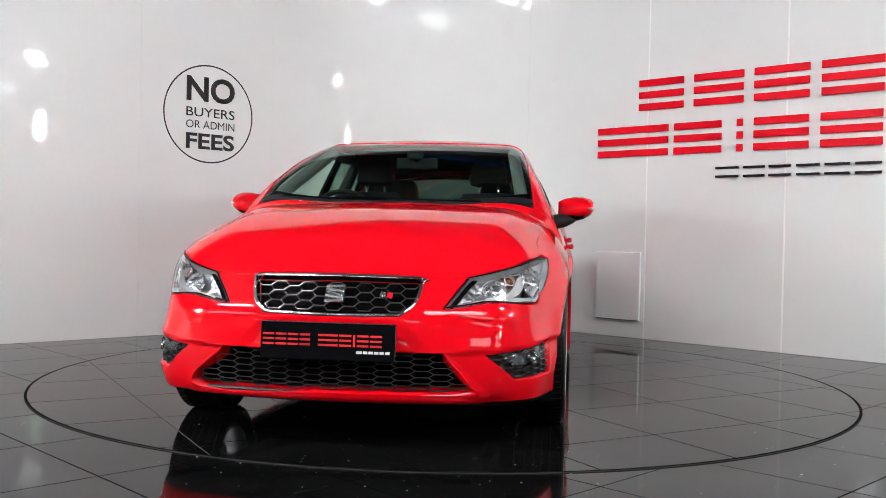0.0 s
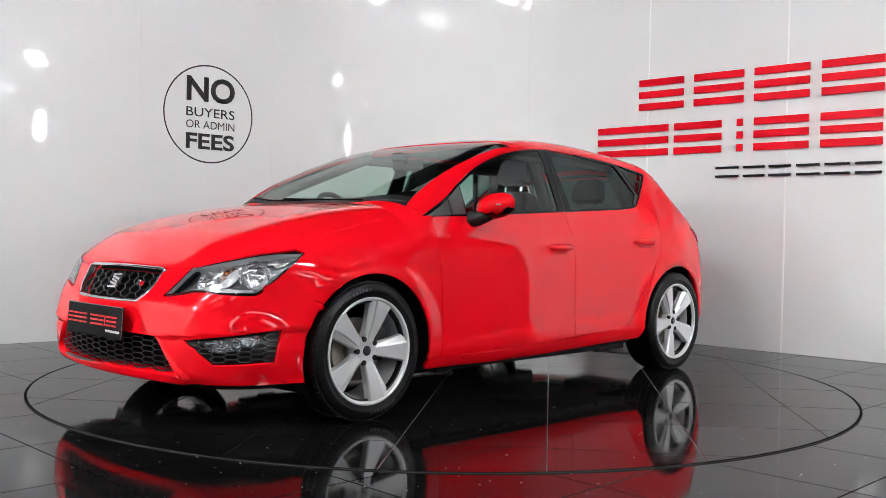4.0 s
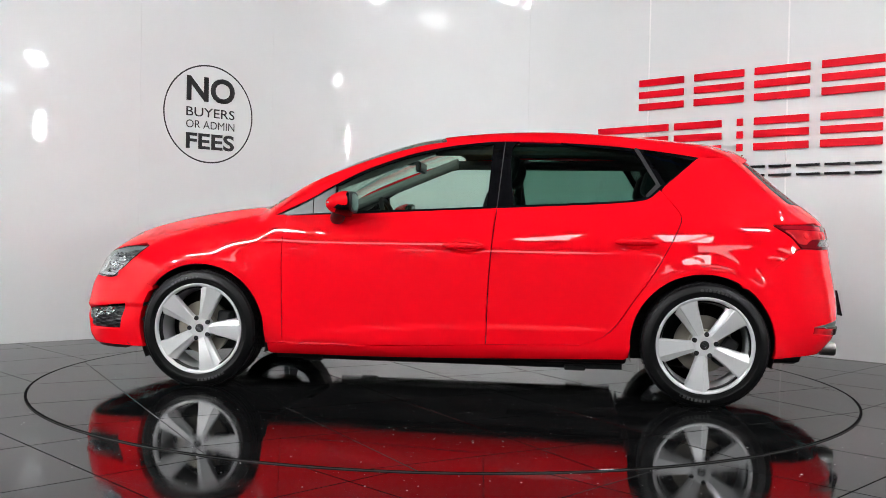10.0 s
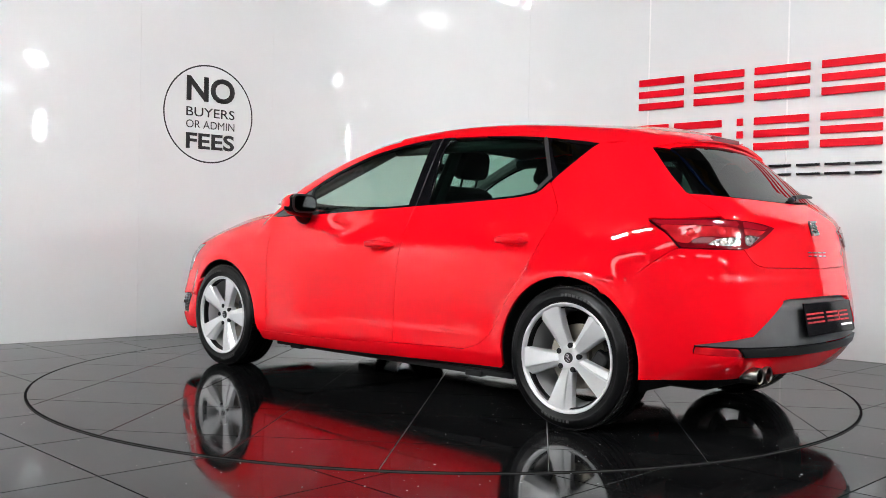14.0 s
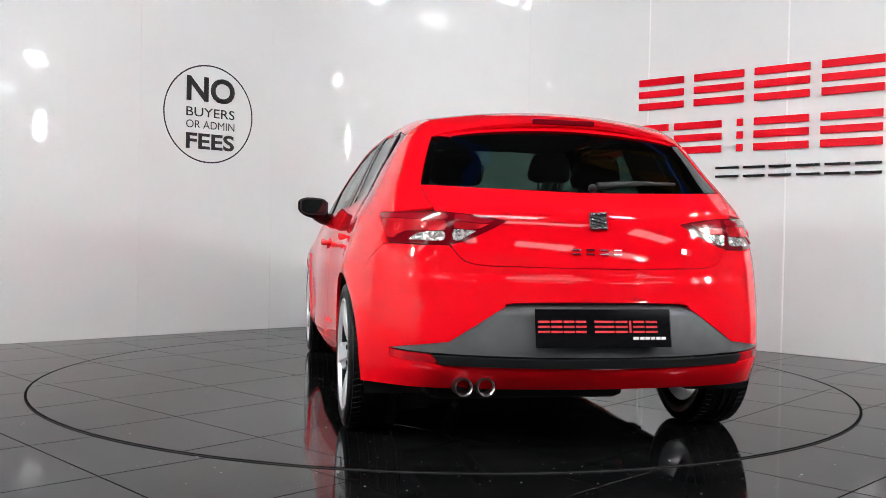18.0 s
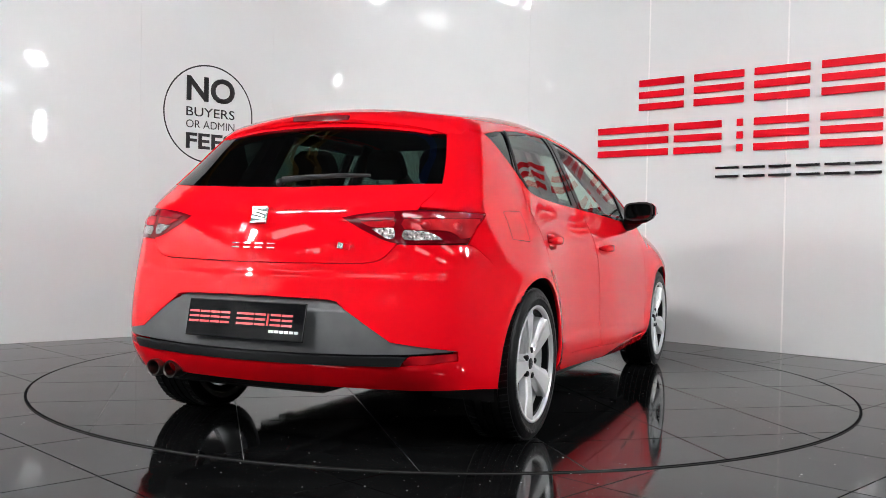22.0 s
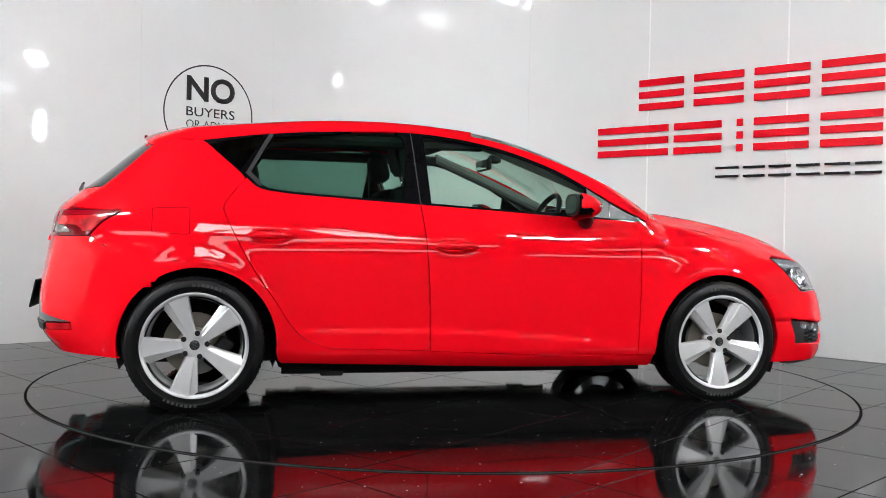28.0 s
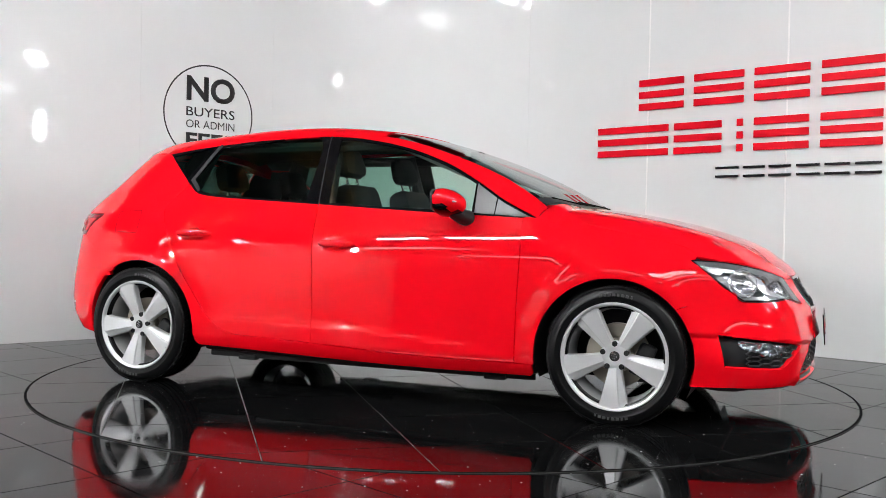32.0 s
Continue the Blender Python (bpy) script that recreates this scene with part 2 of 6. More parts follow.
def wall_points(step=0.05):
    """The back wall's line on the floor, from the open end on one side round the bend to the other."""
    a, b = W_L + U_L * BEND_L, W_R + U_R * BEND_R
    n1 = Vector((U_L.y, -U_L.x))
    turn = math.acos(max(-1, min(1, U_L.dot(U_R))))
    rad = (b - a).length / (2 * math.sin(turn / 2))
    c = a + n1 * rad
    a0 = math.atan2((a - c).y, (a - c).x)
    pts = []
    left = W_L + U_L * -2.16
    n = int((a - left).length / step)
    pts += [(left + (a - left) * (i / n), 0) for i in range(n)]
    m = int(rad * turn / step)
    pts += [(c + Vector((math.cos(a0 - turn * i / m), math.sin(a0 - turn * i / m))) * rad, 1) for i in range(m)]
    right = W_R + U_R * 2.48
    n = int((right - b).length / step)
    pts += [(b + (right - b) * (i / n), 2) for i in range(n + 1)]
    return [p for p, _ in pts]


def build_wall():
    pts = wall_points(0.03)
    lengths = [0.0]
    for p, q in zip(pts, pts[1:]):
        lengths.append(lengths[-1] + (q - p).length)
    right_zero = lengths[-1] - 2.48
    # joints sit 1.19 m apart, counted from either side towards the bend
    seams = [2.16 + 0.257 + 1.19 * k for k in (-2, -1, 0, 1)] + [right_zero + 0.085 + 1.19 * k for k in (-2, -1, 0, 1, 2)]
    seams = [0.0] + [s for s in seams if 0.15 < s < lengths[-1] - 0.15] + [lengths[-1]]
    P = np.array([(p.x, p.y) for p in pts])
    Ls = np.array(lengths)

    def at(s):
        p = Vector((np.interp(s, Ls, P[:, 0]), np.interp(s, Ls, P[:, 1])))
        e = 0.02
        q = Vector((np.interp(s + e, Ls, P[:, 0]) - np.interp(s - e, Ls, P[:, 0]), np.interp(s + e, Ls, P[:, 1]) - np.interp(s - e, Ls, P[:, 1]))).normalized()
        return p, Vector((q.y, -q.x))

    def strip(s0, s1, z0, z1, front, back, n):
        bm = bmesh.new()
        cols = []
        for i in range(n + 1):
            p, nn = at(s0 + (s1 - s0) * i / n)
            f, b = p + nn * front, p - nn * back
            cols.append([bm.verts.new((*f, z0)), bm.verts.new((*f, z1)), bm.verts.new((*b, z1)), bm.verts.new((*b, z0))])
        for a, b in zip(cols, cols[1:]):
            for i in range(4):
                j = (i + 1) % 4
                bm.faces.new((a[i], b[i], b[j], a[j]))
        bm.faces.new(cols[0])
        bm.faces.new(cols[-1])
        bmesh.ops.recalc_face_normals(bm, faces=bm.faces[:])
        return bm

    wall = part("wall_back", strip(0, lengths[-1], -0.004, WALL_TOP, -0.012, 0.12, 120), M_JOINT)
    tagged(wall, "curved white glossy panelled display wall", "wall", kind="structure")
    for s0, s1 in zip(seams, seams[1:]):
        smooth(part("panel", strip(s0 + 0.0005, s1 - 0.0005, -0.002, WALL_TOP - 0.004, 0.0, 0.011, 14), M_WALL, wall), 30)
        if right_zero - 1.3 < s1 < lengths[-1] - 0.1:
            smooth(part("joint_strip", strip(s1 - 0.006, s1 + 0.006, 0.0, WALL_TOP - 0.002, 0.003, -0.0002, 2), M_JOINT, wall, "slim white cover strip"), 30)
    return wall


def wall_pose(side, s, z, out=0.003):
    """A pose on a flat side of the wall: x along it, y up, z towards the room."""
    w, u = (W_L, U_L) if side < 0 else (W_R, U_R)
    n = Vector((u.y, -u.x))
    p = w + u * s + n * out
    m = Matrix(((u.x, 0, n.x, p.x), (u.y, 0, n.y, p.y), (0, 1, 0, z), (0, 0, 0, 1)))
    return m


def text_mesh(name, body, height, width, depth=0.0, bold=0.0):
    """Letters of the built-in font, fitted to a height and a width, centred."""
    cu = bpy.data.curves.new(name, "FONT")
    cu.body, cu.align_x, cu.align_y = body, "CENTER", "CENTER"
    cu.offset, cu.extrude, cu.resolution_u = bold, 0.0, 4
    tmp = new("letters_tmp", cu)
    bpy.context.view_layer.update()
    me = bpy.data.meshes.new_from_object(tmp.evaluated_get(bpy.context.evaluated_depsgraph_get()))
    bpy.data.objects.remove(tmp)
    bpy.data.curves.remove(cu)
    bm = bmesh.new()
    bm.from_mesh(me)
    bpy.data.meshes.remove(me)
    xs, ys = [v.co.x for v in bm.verts], [v.co.y for v in bm.verts]
    cx, cy = (min(xs) + max(xs)) / 2, (min(ys) + max(ys)) / 2
    for v in bm.verts:
        v.co.x, v.co.y = (v.co.x - cx) * width / (max(xs) - min(xs)), (v.co.y - cy) * height / (max(ys) - min(ys))
    if depth:
        r = bmesh.ops.extrude_face_region(bm, geom=bm.faces[:])
        bmesh.ops.translate(bm, vec=(0, 0, depth), verts=[g for g in r["geom"] if isinstance(g, bmesh.types.BMVert)])
    return bm


def build_round_sign():
    sign = empty("round_wall_sign", "black vinyl ring with lettering on the white wall", "sign")
    sign.matrix_basis = wall_pose(-1, 0.848, 1.795, 0.002)
    bm = bmesh.new()
    seg, r0, r1 = 128, 0.391, 0.403
    va = [[bm.verts.new((r * math.cos(2 * math.pi * k / seg), r * math.sin(2 * math.pi * k / seg), 0.001)) for k in range(seg)] for r in (r0, r1)]
    for k in range(seg):
        bm.faces.new((va[0][k], va[1][k], va[1][(k + 1) % seg], va[0][(k + 1) % seg]))
    part("ring", bm, M_VINYL, sign)
    for body, z, h, bold in (("NO", 0.2, 0.207, 0.03), ("BUYERS", 0.011, 0.075, 0.004), ("OR ADMIN", -0.09, 0.064, -0.004), ("FEES", -0.226, 0.131, 0.025)):
        ob = part("lettering", text_mesh("lettering", body, h, 0.437, 0.001, bold), M_VINYL, sign, "black lettering " + body)
        ob.matrix_basis = pose(0.014, z, 0.0)
    return sign


def build_name_sign():
    """A maker's name in red and black: plain strips of each character's size."""
    sign = empty("wall_name_sign", "raised red and black bars of a dealer name sign", "sign")
    sign.matrix_basis = wall_pose(1, 0, 0, 0.001)

    def bars(x0, x1, z0, z1, mat, name, t, rows):
        for k in range(rows):
            zz = z1 - t / 2 - (z1 - z0 - t) * (k / (rows - 1) if rows > 1 else 0)
            bm = bmesh.new()
            box(bm, ((x0 + x1) / 2, zz, 0.012), (x1 - x0, t, 0.02), None, 0.0015)
            part(name, bm, mat, sign)
    upper = ((-1.186, -0.775), (-0.68, -0.259), (-0.17, 0.257), (0.347, 0.786))
    lower = ((-1.586, -0.908), (-0.851, -0.437), (-0.306, -0.259), (-0.167, 0.257), (0.345, 0.781))
    for x0, x1 in upper:
        bars(x0, x1, 1.922, 2.178, M_SIGN_RED, "red_bar", 0.056, 3)
    for x0, x1 in lower:
        bars(x0, x1, 1.54, 1.794, M_SIGN_RED, "red_bar", 0.056, 3)
    for x0, x1 in ((-0.477, -0.287), (-0.245, -0.076), (-0.041, 0.13), (0.173, 0.346), (0.383, 0.56), (0.6, 0.781)):
        bars(x0, x1, 1.338, 1.424, M_SIGN_BLACK, "black_bar", 0.018, 2)
    return sign


def build_hatch():
    hatch = empty("wall_access_panel", "plain white access panel on the wall beside a joint", "access panel")
    hatch.matrix_basis = wall_pose(1, -1.354, 0.437, 0.001)
    bm = bmesh.new()
    box(bm, (0, 0, 0.012), (0.43, 0.578, 0.022), None, 0.003)
    part("cover", bm, M_WALL, hatch)
    # a dark sheet peeks out left and below, as the cover's shadow
    bm = bmesh.new()
    box(bm, (-0.006, -0.006, 0.004), (0.43, 0.578, 0.008), None, 0.002)
    part("dark_edge", bm, M_GREY_PLASTIC, hatch, "grey sheet behind the cover standing for its shadow")
    return hatch


def build_hall():
    for name, c, s in (("wall_south", (0, -27.1, 2.9), (36.4, 0.2, 5.8)), ("wall_west", (-18.1, -10.5, 2.9), (0.2, 33, 5.8)), ("wall_east", (18.1, -10.5, 2.9), (0.2, 33, 5.8)), ("wall_north", (0, 6.1, 2.9), (36.4, 0.2, 5.8))):
        bm = bmesh.new()
        box(bm, c, s)
        tagged(part(name, bm, M_HALL), "dark plain hall wall beyond the display area", "wall", kind="structure")
    bm = bmesh.new()
    box(bm, (0, -10.5, 5.9), (36.4, 33.4, 0.2))
    tagged(part("ceiling", bm, M_CEIL), "dark sheeted hall roof with rooflights", "ceiling", kind="structure")


def build_rooflights():
    bm = bmesh.new()
    box(bm, (0, 0, -0.01), (4.4, 1.1, 0.02), None, 0.005)
    first = tagged(part("rooflight", bm, M_ROOFLIGHT), "pale daylit panel in the hall roof", "rooflight", "rooflights in the hall roof")
    first.matrix_basis = pose(-11.0, -10.2, 5.79)
    for i in range(4):
        for j in range(4):
            if i or j:
                copy_thing(first, pose(-11.0 + 7.2 * i + (1.1 if j % 2 else 0), -10.2 - 4.4 * j, 5.79))


def build_floods():
    for x, y, z, turn, k, tall in ((5.8, -3.7, 2.6, 62, 1.0, 0.40), (-6.3, -5.0, 2.9, -54, 1.35, 0.36)):
        lamp = empty("flood_lamp", "lit flood lamp on a black tripod stand", "flood lamp", group="flood lamps beside the turntable")
        lamp.matrix_basis = pose(x, y, 0, 0, 0, turn)
        bm = bmesh.new()
        rod(bm, (0, 0, 0.5), (0, 0, z - 0.38), 0.018, 10)
        part("pole", bm, M_BLACK, lamp)
        for a in (90, 210, 330):
            bm = bmesh.new()
            c, s = math.cos(radians(a)), math.sin(radians(a))
            rod(bm, (0, 0, 0.75), (0.5 * c, 0.5 * s, 0.0), 0.012, 8)
            part("leg", bm, M_BLACK, lamp)
        bm = bmesh.new()
        box(bm, (0, -0.06, z), (0.36, 0.10, 0.80), None, 0.015)
        part("housing", bm, M_BLACK, lamp)
        bm = bmesh.new()
        box(bm, (0, 0.0, z), (0.11 * k, 0.012, tall), None, 0.004)
        part("lens", bm, M_FLOOD if x > 0 else M_FLOOD_WIDE, lamp, "glowing lamp face")


def build_batten(tube):
    lamp = empty("strip_lamp", "white ceiling strip lamp with a lit tube", "ceiling lamp", group="strip lamps under the hall roof")
    bm = bmesh.new()
    box(bm, (0, 0, 0.045), (1.5, 0.14, 0.05), None, 0.008)
    part("housing", bm, M_WHITE_METAL, lamp)
    bm = bmesh.new()
    rod(bm, (-0.72, 0, 0), (0.72, 0, 0), 0.028, 12)
    smooth(part("tube", bm, tube, lamp, "glowing white tube"))
    for x in (-0.5, 0.5):
        bm = bmesh.new()
        rod(bm, (x, 0, 0.07), (x, 0, 1.205), 0.006, 6)
        part("hanger", bm, M_BLACK, lamp)
    return lamp


def build_washer():
    """A hooded strip lamp, unseen, added to light only the partition beside it."""
    lamp = empty("added_washer", "white hooded strip lamp added on a bracket to brighten the partition", "wall lamp", group="strip lamps above the partition")
    bm = bmesh.new()
    box(bm, (0, 0.16, 0.05), (1.6, 0.02, 0.34), None, 0.004)
    box(bm, (0, 0.0, 0.21), (1.6, 0.33, 0.02), None, 0.004)
    part("hood", bm, M_WHITE_METAL, lamp)
    bm = bmesh.new()
    rod(bm, (-0.72, 0, 0.08), (0.72, 0, 0.08), 0.028, 12)
    smooth(part("tube", bm, M_TUBE, lamp, "glowing white tube"))
    for x in (-0.6, 0.6):
        bm = bmesh.new()
        box(bm, (x, -0.36, 0.215), (0.04, 0.75, 0.02))
        box(bm, (x, -0.70, 0.0), (0.04, 0.02, 0.44))
        part("bracket", bm, M_BLACK, lamp)
    return lamp


def build_panels():
    """Bright panels added as fill, in a row under the roof behind the camera."""
    lamp = empty("fill_panel", "hanging rectangular lamp with a bright diffuser, added as fill light", "ceiling lamp", group="panel lamps over the display area")
    bm = bmesh.new()
    box(bm, (0, 0, 0.04), (1.56, 0.32, 0.06), None, 0.008)
    part("housing", bm, M_WHITE_METAL, lamp)
    bm = bmesh.new()
    box(bm, (0, 0, 0.005), (1.48, 0.26, 0.012), None, 0.003)
    part("diffuser", bm, M_PANEL, lamp, "glowing white diffuser")
    for x in (-0.6, 0.6):
        bm = bmesh.new()
        rod(bm, (x, 0, 0.06), (x, 0.19, 0.34), 0.006, 6)
        part("hanger", bm, M_BLACK, lamp)
    # two square ones light the car's other flank from above
    for y in (-2.1, -0.9):
        side = empty("square_panel_lamp", "hanging square lamp with a bright diffuser", "ceiling lamp", group="square lamps beside the display area")
        bm = bmesh.new()
        box(bm, (0, 0, 0.04), (0.58, 0.58, 0.06), None, 0.008)
        part("housing", bm, M_WHITE_METAL, side)
        bm = bmesh.new()
        box(bm, (0, 0, 0.005), (0.50, 0.50, 0.012), None, 0.003)
        part("diffuser", bm, M_PANEL_SQUARE, side, "glowing white diffuser")
        for x in (-0.2, 0.2):
            bm = bmesh.new()
            rod(bm, (x, -0.1, 0.06), (x, -0.45, 0.58), 0.006, 6)
            part("hanger", bm, M_BLACK, side)
        side.matrix_basis = pose(5.2, y, 5.3, 0, 0, 90) @ pose(0, 0, 0, -40)
    lamp.matrix_basis = pose(-5.9, -5.3, 5.5, 35)
    for x in (-4.0, 4.2):
        copy_thing(lamp, pose(x, -5.3, 5.5, 35))


def build_softbox():
    """A large soft lamp hung behind the camera."""
    lamp = empty("overhead_softbox", "large oblong softbox lamp hung under the roof", "softbox lamp")
    bm = bmesh.new()
    box(bm, (0, 0, 0.09), (2.5, 1.6, 0.16), None, 0.02)
    part("housing", bm, M_BLACK, lamp)
    bm = bmesh.new()
    box(bm, (0, 0, 0.002), (2.42, 1.52, 0.012), None, 0.003)
    part("diffuser", bm, M_SOFTBOX, lamp, "glowing white cloth diffuser")
    for x in (-1.1, 1.1):
        for y in (-0.7, 0.7):
            bm = bmesh.new()
            rod(bm, (x, y, 0.16), (x, y, 0.61), 0.006, 6)
            part("hanger", bm, M_BLACK, lamp)
    lamp.matrix_basis = pose(1.0, -7.2, 5.2)


def build_lamps():
    # a row added to brighten the unseen partition behind
    washer = build_washer()
    washer.matrix_basis = pose(-7.8, -8.84, 3.42)
    for x in (-5.2, -2.6):
        copy_thing(washer, pose(x, -8.84, 3.42))
    for k in range(4):
        copy_thing(washer, pose(-8.78, -7.6 + 2.9 * k, 3.42, 0, 0, -90))
    copy_thing(washer, pose(8.78, -3.0, 3.42, 0, 0, 90))
    # pairs of strip lamps; the pair nearest to the display area burns brightest
    for tube, places in ((M_TUBE_BRIGHT, ((10.3, -6.5),)), (M_TUBE, ((14.6, -9.8), (10.3, -12.0), (-10.3, -6.5), (-14.6, -9.8)))):
        first = None
        for x, y in places:
            for dy in (0.0, 0.24):
                at = pose(x, y + dy, 4.6, 0, 0, -24 if x > 0 else 24)
                if first is None:
                    first = build_batten(tube)
                    first.matrix_basis = at
                else:
                    copy_thing(first, at)


def build_partition():
    """Unseen walls, added round the camera to shape reflections: one pale, two dark."""
    for name, c, size, mat, tone in (("wall_partition_1", (0, -9.6, 1.65), (19.2, 0.12, 3.3), M_PARTITION_DARK, "dark grey"), ("wall_partition_2", (-9.54, -3.3, 1.65), (0.12, 12.48, 3.3), M_PARTITION, "white"),
                                     ("wall_partition_3", (9.54, -3.3, 1.65), (0.12, 12.48, 3.3), M_PARTITION_DARK, "dark grey")):
        bm = bmesh.new()
        box(bm, c, size, None, 0.004)
        tagged(part(name, bm, mat), "plain " + tone + " partition wall added out of view round the camera", "wall", kind="structure")


def build_truss():
    """A lattice roof beam along x, its foot chord at nought."""
    beam = empty("roof_truss", "yellow painted steel lattice roof truss", "roof truss", group="roof trusses of the hall")
    for z, nm in ((0.0, "bottom_chord"), (0.75, "top_chord")):
        bm = bmesh.new()
        box(bm, (0, 0, z), (21.6, 0.12, 0.12), None, 0.01)
        part(nm, bm, M_STEEL_YELLOW, beam)
    for x in (-10.7, 10.7):
        bm = bmesh.new()
        box(bm, (x, 0, 0.375), (0.2, 0.2, 0.9), None, 0.01)
        part("end_bracket", bm, M_STEEL_YELLOW, beam)
    for k in range(21):
        bm = bmesh.new()
        x, d = -10.5 + k, 1 if k % 2 else -1
        rod(bm, (x + 0.5 - 0.45 * d, 0, 0.05), (x + 0.5 + 0.45 * d, 0, 0.70), 0.035, 6)
        part("diagonal", bm, M_STEEL_YELLOW, beam)
    return beam


def build_roof_steel():
    first = build_truss()
    first.matrix_basis = pose(-10.0, -2.2, 4.99, 0, 0, 45)
    for x in (-5.0, 0.5, 6.0):
        copy_thing(first, pose(x, -2.2, 4.99, 0, 0, 45))
    bm = bmesh.new()
    for z, w in ((0.12, 0.2), (-0.12, 0.2)):
        box(bm, (0, 0, z), (11.0, w, 0.02))
    box(bm, (0, 0, 0), (11.0, 0.02, 0.22))
    beam = tagged(part("roof_beam", bm, M_STEEL_BLUE), "blue painted steel roof beam", "roof beam")
    beam.matrix_basis = pose(3.4, 0.6, 4.85, 0, 0, -45)
    for x, y in ((-2.0, 1.2), (-5.0, -9.0)):
        copy_thing(beam, pose(x, y, 4.85, 0, 0, -45))


def dust_mesh(seed, count, spread):
    """Many tiny flat flecks."""
    rng = random.Random(seed)
    verts, faces = [], []
    while len(faces) < count:
        x, y = spread(rng)
        r, a = 0.0008 + 0.0034 * rng.random() ** 4, rng.random() * 6.28
        i = len(verts)
        for k in range(5):
            q = r * (0.6 + 0.8 * rng.random())
            verts.append((x + q * math.cos(a + k * 1.2566), y + q * math.sin(a + k * 1.2566), 0.0))
        faces.append(tuple(range(i, i + 5)))
    me = bpy.data.meshes.new("dust")
    me.from_pydata(verts, [], faces)
    return me


def build_dust(disc):
    def on_disc(rng):
        r, a = DISC_R * 0.985 * math.sqrt(rng.random()), rng.random() * 6.2832
        return r * math.cos(a), r * math.sin(a)

    def round_it(rng):
        r, a = DISC_R + 0.02 + 1.6 * rng.random() ** 1.5, -math.pi * (0.02 + 0.96 * rng.random() ** 1.4)
        return r * math.cos(a), r * math.sin(a)
    ob = part_of("dust", dust_mesh(3, 1500, on_disc), M_DUST, disc, "fine pale dust flecks")
    ob["kind"] = "stuff"
    ob.matrix_basis = pose(0, 0, 0.0008)
    ob = part_of("floor_dust", dust_mesh(5, 900, round_it), M_DUST)
    tagged(ob, "fine pale dust flecks on the black tiles", "dust", kind="stuff")
    ob.matrix_basis = pose(0, 0, -0.0034)


build_floor()
build_gap()
turntable = build_disc()
build_wall()
build_round_sign()
build_name_sign()
build_hatch()
build_hall()
build_rooflights()
build_floods()
build_partition()
build_roof_steel()
build_dust(turntable)
build_panels()
build_softbox()
build_lamps()

# ------------------------------------------------------------------ the car's form
def curve(*pts):
    """A smooth line through (x, value) pairs, without overshoot."""
    xs, ys = np.array([p[0] for p in pts], float), np.array([p[1] for p in pts], float)
    if xs[0] > xs[-1]:
        xs, ys = xs[::-1], ys[::-1]
    h, d = np.diff(xs), np.diff(ys) / np.diff(xs)
    m = np.empty(len(xs))
    m[0], m[-1] = d[0], d[-1]
    for i in range(1, len(xs) - 1):
        m[i] = 0 if d[i - 1] * d[i] <= 0 else (h[i - 1] + h[i]) / ((h[i - 1] + h[i]) / 2 * (1 / d[i - 1] + 1 / d[i]))

    def f(x):
        x = np.clip(np.asarray(x, float), xs[0], xs[-1])
        i = np.clip(np.searchsorted(xs, x) - 1, 0, len(h) - 1)
        t = (x - xs[i]) / h[i]
        return ((1 + 2 * t) * (1 - t) ** 2 * ys[i] + t * (1 - t) ** 2 * h[i] * m[i] + t * t * (3 - 2 * t) * ys[i + 1] + t * t * (t - 1) * h[i] * m[i + 1])
    return f


def fair(*pts):
    """A line through (x, value) pairs with an even curvature."""
    xs, ys = np.array([p[0] for p in pts], float), np.array([p[1] for p in pts], float)
    if xs[0] > xs[-1]:
        xs, ys = xs[::-1], ys[::-1]
    n, h = len(xs), np.diff(xs)
    A, r = np.eye(n), np.zeros(n)
    for i in range(1, n - 1):
        A[i, i - 1:i + 2] = h[i - 1], 2 * (h[i - 1] + h[i]), h[i]
        r[i] = 6 * ((ys[i + 1] - ys[i]) / h[i] - (ys[i] - ys[i - 1]) / h[i - 1])
    m = np.linalg.solve(A, r)

    def f(x):
        x = np.clip(np.asarray(x, float), xs[0], xs[-1])
        i = np.clip(np.searchsorted(xs, x) - 1, 0, n - 2)
        a, b = xs[i + 1] - x, x - xs[i]
        return (m[i] * a ** 3 + m[i + 1] * b ** 3) / (6 * h[i]) + (ys[i] / h[i] - m[i] * h[i] / 6) * a + (ys[i + 1] / h[i] - m[i + 1] * h[i] / 6) * b
    return f


def smax(a, b, k):
    h = np.maximum(k - np.abs(a - b), 0) / k
    return np.maximum(a, b) + h * h * k * 0.25


def hinge(v, soft):
    """0 below nought, v above it, rounded over soft."""
    return 0.5 * (v + np.sqrt(v * v + soft * soft)) - 0.5 * soft


def softened(f, lo, hi, width):
    """The same line with its small kinks evened out."""
    xs = np.linspace(lo, hi, 64)
    k = np.linspace(-2, 2, 17)
    w = np.exp(-k * k)
    ys = sum(wi * f(xs + ki * width) for wi, ki in zip(w / w.sum(), k))
    return fair(*zip(xs, ys))


